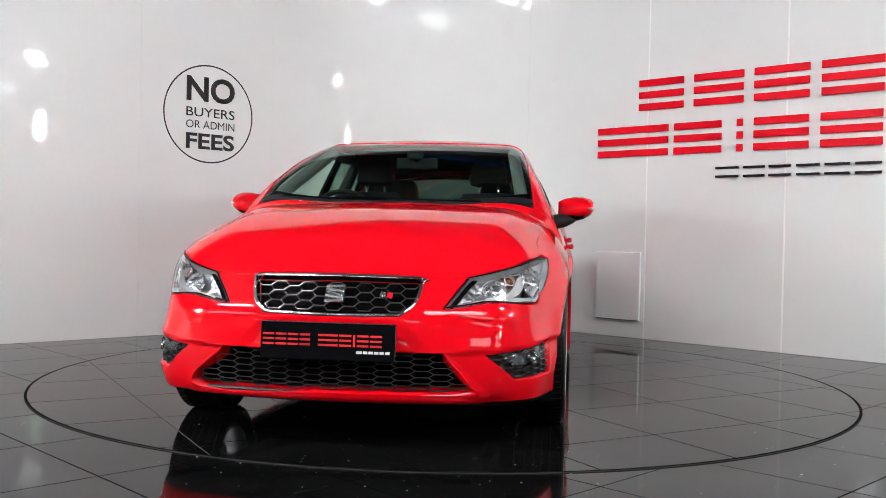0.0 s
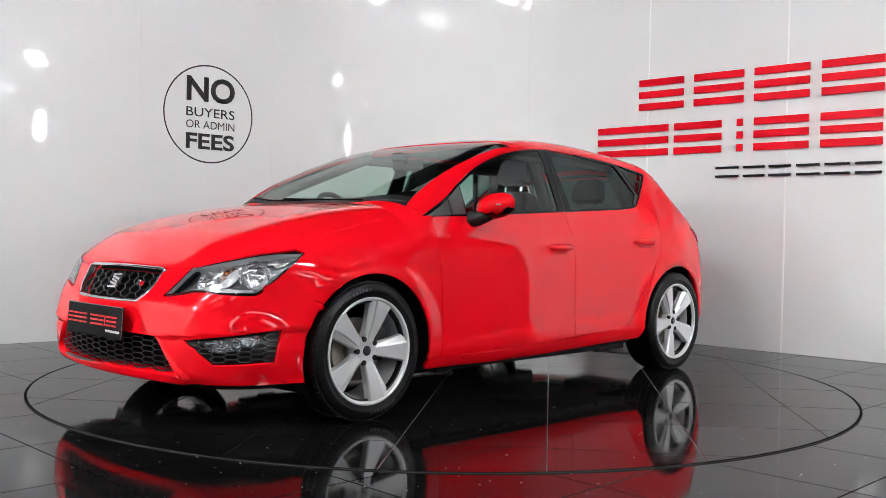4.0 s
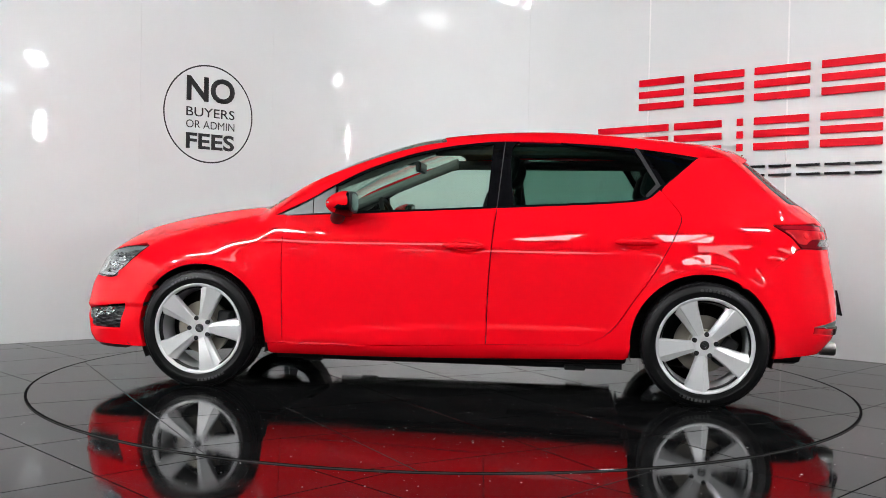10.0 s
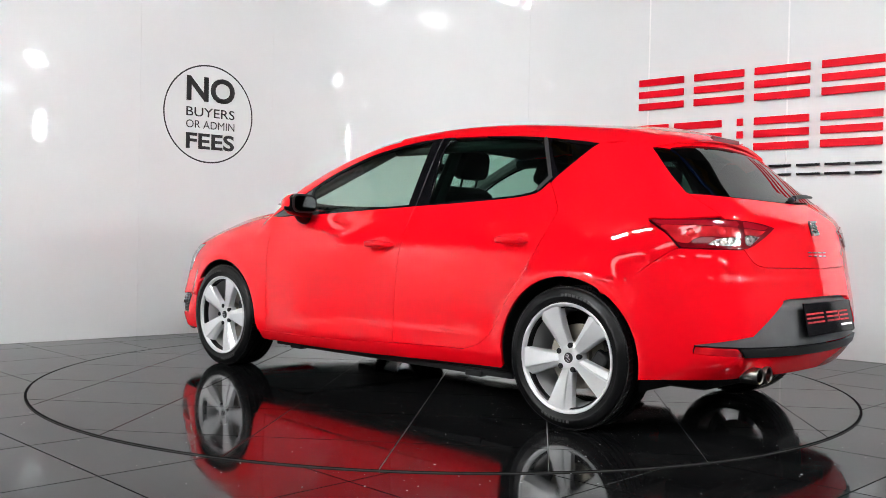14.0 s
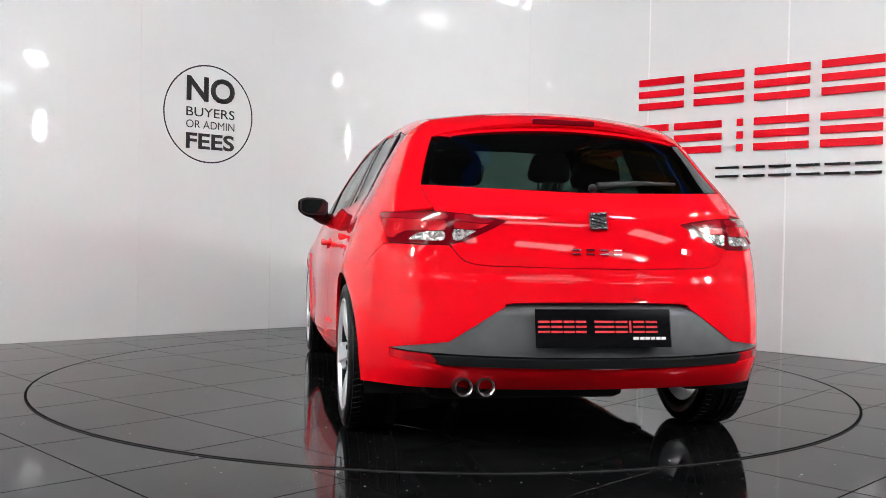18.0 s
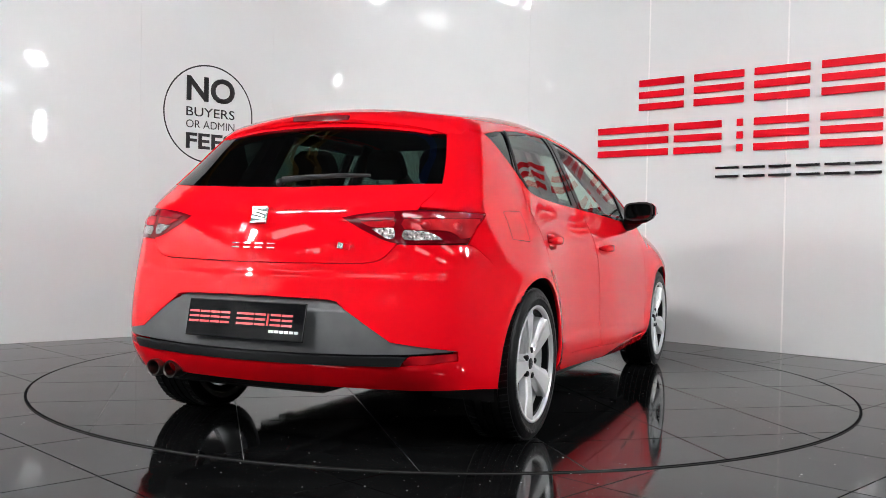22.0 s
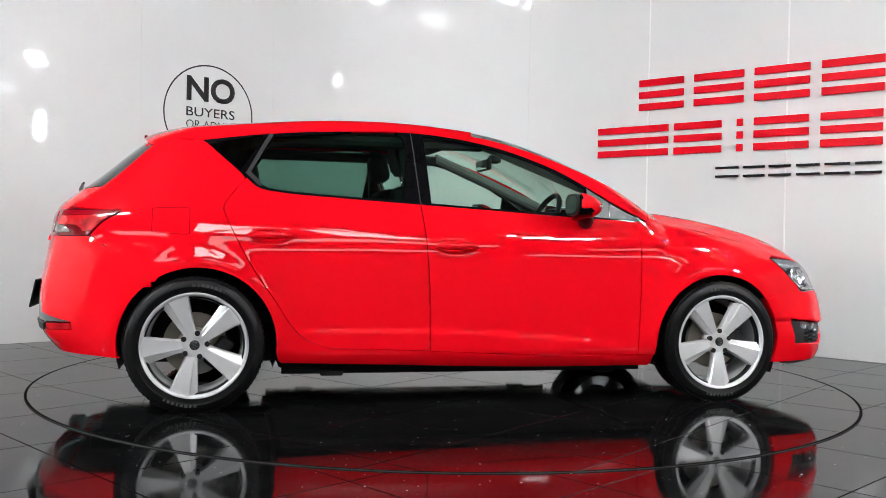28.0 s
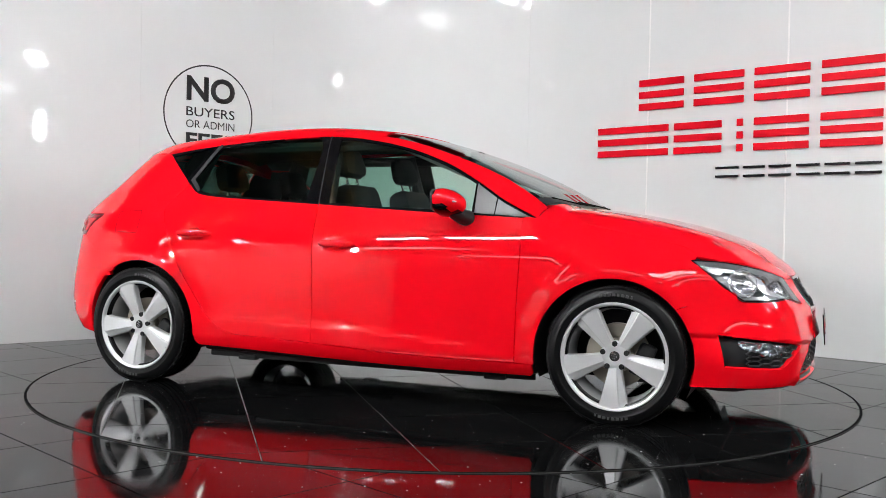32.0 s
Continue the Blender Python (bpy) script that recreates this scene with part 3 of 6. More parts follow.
AXLE, HUB_Z = 1.318, 0.312
PLAN = fair((-2.3, 0.779), (-2, 0.785), (-1.7, 0.864), (-1.32, 0.922), (-0.8, 0.891), (0, 0.917), (0.8, 0.917), (1.32, 0.925), (1.6, 0.896), (1.9, 0.793), (2.3, 0.713))
BELT = curve((-2.3, 1.06), (-1.32, 1.06), (-1.03, 1.036), (-0.68, 1.006), (-0.256, 0.984), (0.19, 0.957), (0.85, 0.925), (1.3, 0.90))
HOOD = fair((2.3, 0.50), (2.12, 0.662), (1.98, 0.762), (1.75, 0.862), (1.42, 0.945), (1.04, 0.996), (0.5, 1.03))
CABIN = fair((2.0, 0.45), (1.4, 0.80), (1.04, 0.992), (0.8, 1.117), (0.5, 1.256), (0.25, 1.346), (0.05, 1.396), (-0.2, 1.429), (-0.45, 1.441), (-0.75, 1.436), (-1.05, 1.415), (-1.35, 1.388), (-1.65, 1.352), (-2.3, 1.26))


def ROOF(x):
    return np.maximum(HOOD(x), CABIN(x))


CROWN = fair((2.3, 0.120), (1.4, 0.078), (0.9, 0.061), (0.3, 0.079), (-0.5, 0.129), (-1.6, 0.201))
NOSE = curve((0.1, 2.061), (0.18, 2.109), (0.24, 2.158), (0.36, 2.170), (0.46, 2.148), (0.54, 2.129), (0.62, 2.086), (0.68, 2.076), (0.75, 2.015), (0.9, 1.913))
TAIL = curve((0.15, -1.93), (0.24, -1.992), (0.30, -2.048), (0.36, -2.088), (0.44, -2.099), (0.54, -2.092), (0.62, -2.077), (0.74, -2.060), (0.86, -2.037), (0.93, -2.017), (0.98, -1.967), (1.04, -1.888), (1.15, -1.755), (1.3, -1.619), (1.42, -1.530))
SECTION = fair((0.1, 0.035), (0.3, 0.039), (0.45, 0.037), (0.6, 0.040), (0.72, 0.049), (0.82, 0.069), (0.92, 0.104), (1.02, 0.151), (1.12, 0.200), (1.27, 0.270), (1.42, 0.338))
NOSE, TAIL = softened(NOSE, 0.1, 0.9, 0.03), softened(TAIL, 0.15, 1.42, 0.025)


def side_width(x, z):
    """Half the car's width at x and height z."""
    up = hinge(z - BELT(x) + 0.01, 0.03)
    w = PLAN(x) - SECTION(z) + 0.20 * up - 0.237 * up ** 2
    w = w - up * (0.16 * np.clip(-x - 0.5, 0, 2) ** 2 + (-0.103) * np.clip(x - 0.1, 0, 2) ** 2)
    crease = 0.80 + 0.10 * np.clip((-0.1 - x) / 0.7, 0, 1) ** 1.5 + 0.04 * np.clip((x - 0.7) / 0.5, 0, 1)
    w = w - 0.10 * hinge(z - crease, 0.015)
    # a crease along the doors' foot, which stands out below it
    foot = 0.375 - 0.075 * np.clip((x + 0.15) / 1.0, 0, 1) ** 1.3
    w = w + 0.004 * (1 - np.tanh((z - foot) / 0.012)) * np.clip((0.86 - x) / 0.35, 0, 1) * np.clip((x + 1.0) / 0.3, 0, 1)
    # the sills turn in towards the ground
    w = w - 0.05 * np.clip((0.29 - z) / 0.1, 0, 1.3) ** 1.7 * np.clip((1.25 - np.abs(x)) / 0.2, 0, 1)
    # the front bumper's corners stand out round the fog lamps
    w = w + 0.058 * np.exp(-((x - 1.87) / 0.17) ** 2 - ((z - 0.32) / 0.14) ** 2)
    for ax in (AXLE, -AXLE):
        r = np.sqrt((x - ax) ** 2 + (z - HUB_Z) ** 2)
        w = w + 0.015 * np.exp(-((r - 0.37) / 0.06) ** 2) * np.clip((z - 0.22) * 8, 0, 1)
    return w


def solid(p):
    """Below nought inside the car's skin, above it outside; p is an array of points."""
    x, y, z = p[..., 0], np.abs(p[..., 1]), p[..., 2]
    side = (y - side_width(x, z)) * 0.93
    flat = np.clip((x + 0.1) / 0.3, 0, 1) * np.clip((1.0 - x) / 0.25, 0, 1)
    top = (z - (ROOF(x) - (CROWN(x) - 0.035 * flat) * y ** 2 - (1.206 - 0.62 * flat) * hinge(y - 0.5, 0.1) ** 2)) * 0.88
    nose = (x - (NOSE(z) - 0.194 * y ** 1.89)) * 0.93
    tail = ((TAIL(z) + 0.282 * y ** 2.148) - x) * 0.9
    g = smax(side, top, 0.074)
    g = smax(g, nose, 0.126)
    g = smax(g, tail, 0.177)
    return smax(g, 0.17 - z, 0.03)


def slope(p, e=0.002):
    g = np.stack([solid(p + d) - solid(p - d) for d in np.eye(3) * e], -1)
    return g / np.maximum(np.linalg.norm(g, axis=-1, keepdims=True), 1e-9)


def cast(start, way, far=2.2):
    """Where rays from outside first meet the skin."""
    t = np.linspace(0, far, 90)
    g = solid(start[:, None, :] + way[:, None, :] * t[None, :, None])
    hit = g < 0
    k = np.where(hit.any(1), hit.argmax(1), len(t) - 1)
    k = np.maximum(k, 1)
    a, b = t[k - 1], t[k]
    for _ in range(22):
        m = (a + b) / 2
        inside = solid(start + way * m[:, None]) < 0
        a, b = np.where(inside, a, m), np.where(inside, m, b)
    return start + way * ((a + b) / 2)[:, None]


FRONT_AXIS, REAR_AXIS = 1.0, -1.0


def onto(view, uv, sign=1):
    """Throw flat points on the skin. side: (x, z). top: (x, y). front and rear: (degrees from straight on, z)."""
    uv = np.asarray(uv, float)
    z0 = np.zeros(len(uv))
    if view == "side":
        s, w = np.stack([uv[:, 0], z0 + 1.3, uv[:, 1]], -1), np.array((0.0, -1.0, 0.0))
    elif view == "top":
        s, w = np.stack([uv[:, 0], uv[:, 1], z0 + 1.9], -1), np.array((0.0, 0.0, -1.0))
    elif view == "shoulder":
        s, w = np.stack([uv[:, 0], 1.0 - uv[:, 1] * 0.7071 + z0, 1.0 + uv[:, 1] * 0.7071], -1), np.array((0.0, -0.70711, -0.70711))
    else:
        a = np.radians(uv[:, 0])
        d = np.stack([np.cos(a) * (1 if view == "front" else -1), np.sin(a), z0], -1)
        o = np.stack([z0 + (FRONT_AXIS if view == "front" else REAR_AXIS), z0, uv[:, 1]], -1)
        s, w = o + d * 1.9, -d
    w = np.broadcast_to(w, s.shape).copy()
    p = cast(s, w, 1.7)
    if sign < 0:
        p[:, 1] *= -1
    return p


def spline(pts, step):
    """A smooth line through the points of one stretch of an outline."""
    pts = [np.array(p, float) for p in pts]
    if len(pts) == 2:
        n = max(1, int(np.linalg.norm(pts[1] - pts[0]) / step))
        return [pts[0] + (pts[1] - pts[0]) * i / n for i in range(n)]
    out = []
    for i in range(len(pts) - 1):
        p1, p2 = pts[i], pts[i + 1]
        p0 = pts[i - 1] if i else 2 * p1 - p2
        p3 = pts[i + 2] if i + 2 < len(pts) else 2 * p2 - p1
        n = max(2, int(np.linalg.norm(p2 - p1) / step))
        for k in range(n):
            t = k / n
            out.append(0.5 * (2 * p1 + (p2 - p0) * t + (2 * p0 - 5 * p1 + 4 * p2 - p3) * t * t + (3 * p1 - p0 - 3 * p2 + p3) * t ** 3))
    return out


def outline(*stretches, step=0.02, unit=(1, 1)):
    """Stretches of points that meet at corners, as one closed line."""
    u = np.array(unit, float)
    line = []
    for i, s in enumerate(stretches):
        s = list(s) + [stretches[(i + 1) % len(stretches)][0]]
        line += [q / u for q in spline([np.array(p, float) * u for p in s], step)]
    return np.array(line)


def within(poly, pts):
    x, y = pts[:, 0], pts[:, 1]
    odd = np.zeros(len(pts), bool)
    j = len(poly) - 1
    for i in range(len(poly)):
        xi, yi, xj, yj = *poly[i], *poly[j]
        c = ((yi > y) != (yj > y)) & (x < (xj - xi) * (y - yi) / ((yj - yi) if yj != yi else 1e-12) + xi)
        odd ^= c
        j = i
    return odd


def gap_to(poly, pts):
    a, b = poly, np.roll(poly, -1, 0)
    d = b - a
    t = np.clip(((pts[:, None, :] - a) * d).sum(-1) / np.maximum((d * d).sum(-1), 1e-12), 0, 1)
    return np.linalg.norm(pts[:, None, :] - (a + d * t[..., None]), axis=-1).min(1)


from mathutils.geometry import delaunay_2d_cdt


def skin(name, view, line, mat, parent, label="", sign=1, holes=(), lift=0.0, cell=0.03, rim=0.014, unit=(1, 1), relief=None):
    """A panel of the car's skin inside an outline, with its edge turned in. lift moves it out along the normal."""
    u = np.array(unit, float)
    line = np.asarray(line, float) * u
    holes = [np.asarray(h, float) * u for h in holes]
    lo, hi = line.min(0), line.max(0)
    gx, gy = np.meshgrid(np.arange(lo[0] + cell / 2, hi[0], cell), np.arange(lo[1] + cell / 2, hi[1], cell))
    gx[::2] += cell / 2
    grid = np.stack([gx.ravel(), gy.ravel()], -1)
    grid = grid[within(line, grid)]
    for h in [line] + holes:
        if len(grid):
            grid = grid[gap_to(h, grid) > cell * 0.45]
    for h in holes:
        if len(grid):
            grid = grid[~within(h, grid)]
    loops, pts = [], []
    for h in [line] + holes:
        loops.append(list(range(len(pts), len(pts) + len(h))))
        pts += list(h)
    edges = [(l[i], l[(i + 1) % len(l)]) for l in loops for i in range(len(l))]
    every = np.array(pts + list(grid))
    vs, es, fs, *_ = delaunay_2d_cdt([Vector(p) for p in every], edges, [], 0, 1e-7)
    flat = np.array([(v.x, v.y) for v in vs])
    tri = np.array([f for f in fs if len(f) == 3])
    mid = flat[tri].mean(1)
    ok = within(line, mid)
    for h in holes:
        ok &= ~within(h, mid)
    tri = tri[ok]
    p = onto(view, flat / u, 1)
    n = slope(p, 0.008)
    out = np.full(len(p), lift, float) if relief is None else lift + relief(flat / u, p)
    p = p + n * out[:, None]
    if relief is not None:
        # the shading follows the relief
        def at(f):
            q = onto(view, f / u, 1)
            return q + slope(q, 0.008) * (lift + relief(f / u, q))[:, None]
        ex, ey = np.array((0.003, 0.0)), np.array((0.0, 0.003))
        acc = np.cross(at(flat + ex) - at(flat - ex), at(flat + ey) - at(flat - ey))
        acc *= np.sign((acc * n).sum(-1, keepdims=True))
        n = acc / np.maximum(np.linalg.norm(acc, axis=-1, keepdims=True), 1e-12)
    fn = np.cross(p[tri[:, 1]] - p[tri[:, 0]], p[tri[:, 2]] - p[tri[:, 0]])
    turn = (fn * n[tri[:, 0]]).sum(-1) < 0
    tri[turn] = tri[turn][:, ::-1]
    verts, norms, faces = list(p), list(n), [tuple(t) for t in tri]
    if rim:
        count = {}
        for t in tri:
            for a, b in ((t[0], t[1]), (t[1], t[2]), (t[2], t[0])):
                count[(a, b)] = count.get((a, b), 0) + 1
        for a, b in count:
            if (b, a) not in count:
                side = np.cross(p[b] - p[a], n[a])
                side /= max(np.linalg.norm(side), 1e-9)
                k = len(verts)
                verts += [p[a], p[b], p[b] - n[b] * rim, p[a] - n[a] * rim]
                norms += [side + n[a] * 0.8, side + n[b] * 0.8, side, side]
                faces.append((k, k + 3, k + 2, k + 1))
    verts, norms = np.array(verts), np.array(norms)
    norms /= np.maximum(np.linalg.norm(norms, axis=-1, keepdims=True), 1e-9)
    if sign < 0:
        verts[:, 1] *= -1
        norms[:, 1] *= -1
        faces = [f[::-1] for f in faces]
    me = bpy.data.meshes.new(name)
    me.from_pydata(verts.tolist(), [], faces)
    me.shade_smooth()
    me.normals_split_custom_set_from_vertices(norms.tolist())
    return part_of(name, me, mat, parent, label)


M_GRILLE = material("grille_plastic", (0.09, 0.09, 0.095), 0.2, 0.4)
M_MESH = material("intake_plastic", (0.022, 0.022, 0.023), 0.4)
M_DIVIDER = material("divider_satin", (0.03, 0.03, 0.032), 0.6, Specular_IOR_Level=0.2)
M_SAIL = material("sail_plastic", (0.05, 0.051, 0.053), 0.35)
M_GLASS_REAR = glass("rear_glass", (0.065, 0.10, 0.088), 0.06)
M_GLASS_SMOKE = glass("smoked_glass", (0.32, 0.50, 0.43), 0.055)
M_LAMP_SILVER = material("lamp_silver", (0.80, 0.81, 0.83), 0.2, 0.45)
add_bump(M_LAMP_SILVER, 45, 0.35, 0.01, 1.0)
M_LAMP_FLOOR = material("lamp_floor", (0.34, 0.34, 0.35), 0.22, 0.7)
add_bump(M_LAMP_FLOOR, 40, 0.5, 0.01, 1.0)
M_EMBLEM = material("bright_chrome", (0.66, 0.67, 0.69), 0.16, 0.85)
M_FOG_CHROME = material("fog_chrome", (0.40, 0.40, 0.42), 0.12, 0.9)
add_bump(M_FOG_CHROME, 55, 0.9, 0.012, 2.0)
M_LAMP_CHROME = material("lamp_chrome", (0.82, 0.82, 0.84), 0.14, 0.8)
add_bump(M_LAMP_CHROME, 26, 0.8, 0.02, 1.0)
M_AMBER_CELL = material("amber_cell", (0.12, 0.05, 0.025), 0.25, 0.4)
M_AMBER = material("amber_bulb", (0.30, 0.09, 0.03), 0.2)
M_TAIL_CLEAR = material("tail_clear", (0.34, 0.29, 0.285), 0.15, 0.6, Coat_Weight=0.6)
add_bump(M_TAIL_CLEAR, 90, 0.6, 0.01, 1.0)
add_noise(M_TAIL_CLEAR, 60, "Metallic", 0.2, 1.0)
M_CLEAR = material("clear_reflector", (0.78, 0.78, 0.79), 0.15, 0.6, Coat_Weight=1.0)
M_LAMP_DEEP = material("deep_red_housing", (0.14, 0.001, 0.005), 0.12, 0.0, Specular_IOR_Level=0.1, Coat_Weight=0.5, Coat_Roughness=0.02)
M_LAMP_DARK = material("dark_red_lens", (0.30, 0.003, 0.012), 0.2, 0.0, Specular_IOR_Level=0.1, Coat_Weight=1.0, Coat_Roughness=0.02)
M_PLATE_RED = material("plate_red", (0.6, 0.02, 0.03), 0.4)
M_PLATE_WHITE = material("plate_white", (0.8, 0.8, 0.8), 0.4)


def flat_to(view, p):
    """The flat coordinates of points on the skin, in a view."""
    p = np.asarray(p, float)
    if view == "side":
        return p[:, [0, 2]]
    if view == "top":
        return p[:, :2]
    if view == "shoulder":
        return np.stack([p[:, 0], (p[:, 2] - p[:, 1]) * 0.7071], -1)
    ax = FRONT_AXIS if view == "front" else REAR_AXIS
    return np.stack([np.degrees(np.arctan2(p[:, 1], np.abs(p[:, 0] - ax))), p[:, 2]], -1)


def arc(cx, cz, r, a0, a1, n=14):
    return [(cx + r * math.cos(radians(a0 + (a1 - a0) * i / n)), cz + r * math.sin(radians(a0 + (a1 - a0) * i / n))) for i in range(n + 1)]


DEG = (0.0185, 1)
GAP = 0.0025
WELL_F, WELL_R, WELL = (1.307, 0.302), (-1.306, 0.31), 0.357

car = empty("hatchback_car", "bright red five door hatchback with silver alloy wheels on the turntable", "car")
BODY = car

# seams shared by neighbouring panels
BELT_LINE = [(0.92, 0.924), (0.85, 0.926), (0.5, 0.94), (0.19, 0.957), (-0.256, 0.984), (-0.68, 1.006), (-0.9, 1.02), (-1.03, 1.040), (-1.118, 1.108), (-1.22, 1.20), (-1.30, 1.262)]
DLO_TOP = [(-1.30, 1.268), (-1.15, 1.292), (-0.95, 1.318), (-0.704, 1.339), (-0.33, 1.352), (-0.07, 1.332), (0.197, 1.277), (0.435, 1.192), (0.613, 1.098), (0.76, 1.008), (0.92, 0.929)]
DOOR_B = [(-0.222, 0.281), (-0.226, 0.55), (-0.24, 0.8), (-0.256, 0.984)]
DOOR_R = [(-0.70, 0.293), (-0.80, 0.328), (-0.876, 0.395), (-0.96, 0.52), (-1.047, 0.644), (-1.13, 0.79), (-1.185, 0.905), (-1.195, 0.955), (-1.16, 1.01), (-1.10, 1.085)]
DOOR_F = [(0.862, 0.925), (0.866, 0.75), (0.858, 0.5), (0.852, 0.253)]
HOOD_SIDE = [(1.60, 0.748), (1.4, 0.752), (1.15, 0.738), (0.96, 0.712)]
HOOD_EDGE = [(0, 0.684), (9, 0.683), (17, 0.676), (22, 0.668), (26, 0.675), (31, 0.696), (37, 0.722), (44, 0.748), (49.6, 0.764)]
WS_SIDE = [(0.90, 0.695), (0.7, 0.672), (0.45, 0.638), (0.2, 0.604), (0.03, 0.585)]
ROOF_SIDE = [(0.03, 0.585), (-0.3, 0.572), (-0.7, 0.562), (-1.1, 0.54), (-1.45, 0.508), (-1.57, 0.49)]
HEADLAMP = [[(21.5, 0.560), (24.3, 0.617)], [(27, 0.673), (31, 0.690), (36, 0.712), (44, 0.741)], [(51.5, 0.748), (48.5, 0.69), (45, 0.625), (42.5, 0.586)], [(41.5, 0.574), (36, 0.579), (30, 0.586), (26, 0.573)]]
TAILLAMP = [[(18.8, 0.892), (24, 0.91), (32, 0.922), (40, 0.922)], [(49.5, 0.918), (46, 0.86)], [(43.5, 0.806), (36, 0.802), (29, 0.803), (24, 0.84)]]
HATCH_SIDE = [(23, 0.727), (26.5, 0.742), (29.5, 0.80), (33.5, 0.925), (37, 0.985), (40, 1.034)]
RGLASS_SIDE = [(40, 1.034), (42.5, 1.12), (45.5, 1.23), (48, 1.30)]


def cup(uv, x, z):
    """The hollow behind a door handle."""
    return -0.023 * np.exp(-((uv[:, 0] - x + 0.005) / 0.058) ** 4 - ((uv[:, 1] - z + 0.004) / 0.021) ** 4)


def tube_mesh(path, radii, seg=12, flat=1.0, up=(0, 0, 1)):
    """A round or flattened bar along a line of points, closed at both ends."""
    bm = bmesh.new()
    path = [Vector(p) for p in path]
    rings = []
    for i, p in enumerate(path):
        d = (path[min(i + 1, len(path) - 1)] - path[max(i - 1, 0)]).normalized()
        s = d.cross(Vector(up)).normalized()
        u = s.cross(d)
        r = radii[i] if not isinstance(radii, (int, float)) else radii
        rings.append([bm.verts.new(p + s * (math.cos(2 * math.pi * k / seg) * r * flat) + u * (math.sin(2 * math.pi * k / seg) * r)) for k in range(seg)])
    for a, b in zip(rings, rings[1:]):
        for k in range(seg):
            bm.faces.new((a[k], a[(k + 1) % seg], b[(k + 1) % seg], b[k]))
    bm.faces.new(rings[0][::-1])
    bm.faces.new(rings[-1])
    bmesh.ops.recalc_face_normals(bm, faces=bm.faces[:])
    return bm


def handle(x, z, door, s):
    base = onto("side", [(x + 0.095, z), (x - 0.095, z)])
    pts = []
    for i in range(13):
        t = i / 12
        xx = x + 0.105 - 0.21 * t
        y = float(np.interp(xx, [base[1][0], base[0][0]], [base[1][1], base[0][1]]))
        out = 0.004 + 0.034 * math.sin(math.pi * min(1, max(0, t))) ** 0.45
        pts.append((xx, (y + out) * s, z + math.sin(math.pi * t) * 0.002))
    r = [0.006 + 0.0125 * math.sin(math.pi * i / 12) ** 0.4 for i in range(13)]
    smooth(part("door_handle", tube_mesh(pts, r, 12, 0.55), M_RED, door, "red painted door handle"))


def band(name, view, line, mat, parent, label, inner, wide, lift, deep):
    """A raised strip that follows a closed outline."""
    u = np.array(DEG) if view in ("front", "rear") else np.array((1, 1))
    q = np.asarray(line) * u
    c = q.mean(0)
    t = np.roll(q, -1, 0) - np.roll(q, 1, 0)
    t /= np.maximum(np.linalg.norm(t, axis=1, keepdims=True), 1e-9)
    n = np.stack([t[:, 1], -t[:, 0]], -1)
    if ((q - c) * n).sum() < 0:
        n = -n
    rings = []
    for off, h in ((inner - 0.002, -deep), (inner, lift * 0.4), (inner + wide * 0.5, lift), (inner + wide, lift * 0.2), (inner + wide, -0.006)):
        p = onto(view, (q + n * off) / u)
        rings.append(p + slope(p) * h)
    bm = bmesh.new()
    vs = [[bm.verts.new(v) for v in r] for r in rings]
    m = len(q)
    for a, b in zip(vs, vs[1:]):
        for i in range(m):
            bm.faces.new((a[i], a[(i + 1) % m], b[(i + 1) % m], b[i]))
    bmesh.ops.recalc_face_normals(bm, faces=bm.faces[:])
    return smooth(part(name, bm, mat, parent, label), 60)


def honeycomb(name, view, line, mat, parent, wide, high, lift, thick, deep, skip=None):
    """A lattice of long hexagons inside an outline, set back behind the skin."""
    line = np.asarray(line)
    lo, hi = line.min(0), line.max(0)
    segs = set()
    key = lambda p: (round(p[0], 3), round(p[1], 4))
    row, z = 0, lo[1] - high
    while z < hi[1] + high:
        a = -wide * 12 + (wide * 0.75 if row % 2 else 0)
        while a < hi[0] + wide:
            ring = [(a - wide * 0.5, z), (a - wide * 0.25, z + high / 2), (a + wide * 0.25, z + high / 2), (a + wide * 0.5, z), (a + wide * 0.25, z - high / 2), (a - wide * 0.25, z - high / 2)]
            for p, q in zip(ring, ring[1:] + ring[:1]):
                segs.add((min(key(p), key(q)), max(key(p), key(q))))
            a += wide * 1.5
        z += high / 2
        row += 1
    segs = sorted(segs)
    ends = np.array([e for s in segs for e in s])
    mids = (ends[::2] + ends[1::2]) / 2
    ok = within(line, mids) & within(line, ends[::2]) & within(line, ends[1::2])
    if skip is not None:
        ok &= ~within(np.asarray(skip), mids)
    u = np.array(DEG)
    p = onto(view, ends)
    n = slope(p)
    me_v, me_f = [], []
    for k in np.nonzero(ok)[0]:
        a, b, na = p[2 * k], p[2 * k + 1], n[2 * k]
        d = b - a
        d = d / max(np.linalg.norm(d), 1e-9)
        s = np.cross(d, na) * thick / 2
        i = len(me_v)
        for e in (a - d * thick * 0.3, b + d * thick * 0.3):
            me_v += [e + na * lift - s * 0.6, e + na * lift + s * 0.6, e + na * (lift - deep) + s * 1.3, e + na * (lift - deep) - s * 1.3]
        me_f += [(i, i + 1, i + 5, i + 4), (i + 1, i + 2, i + 6, i + 5), (i + 3, i, i + 4, i + 7), (i, i + 3, i + 2, i + 1), (i + 4, i + 5, i + 6, i + 7)]
    me = bpy.data.meshes.new(name)
    me.from_pydata([tuple(v) for v in me_v], [], me_f)
    ob = part_of(name, me, mat, parent)
    ob["kind"] = "stuff"
    return ob


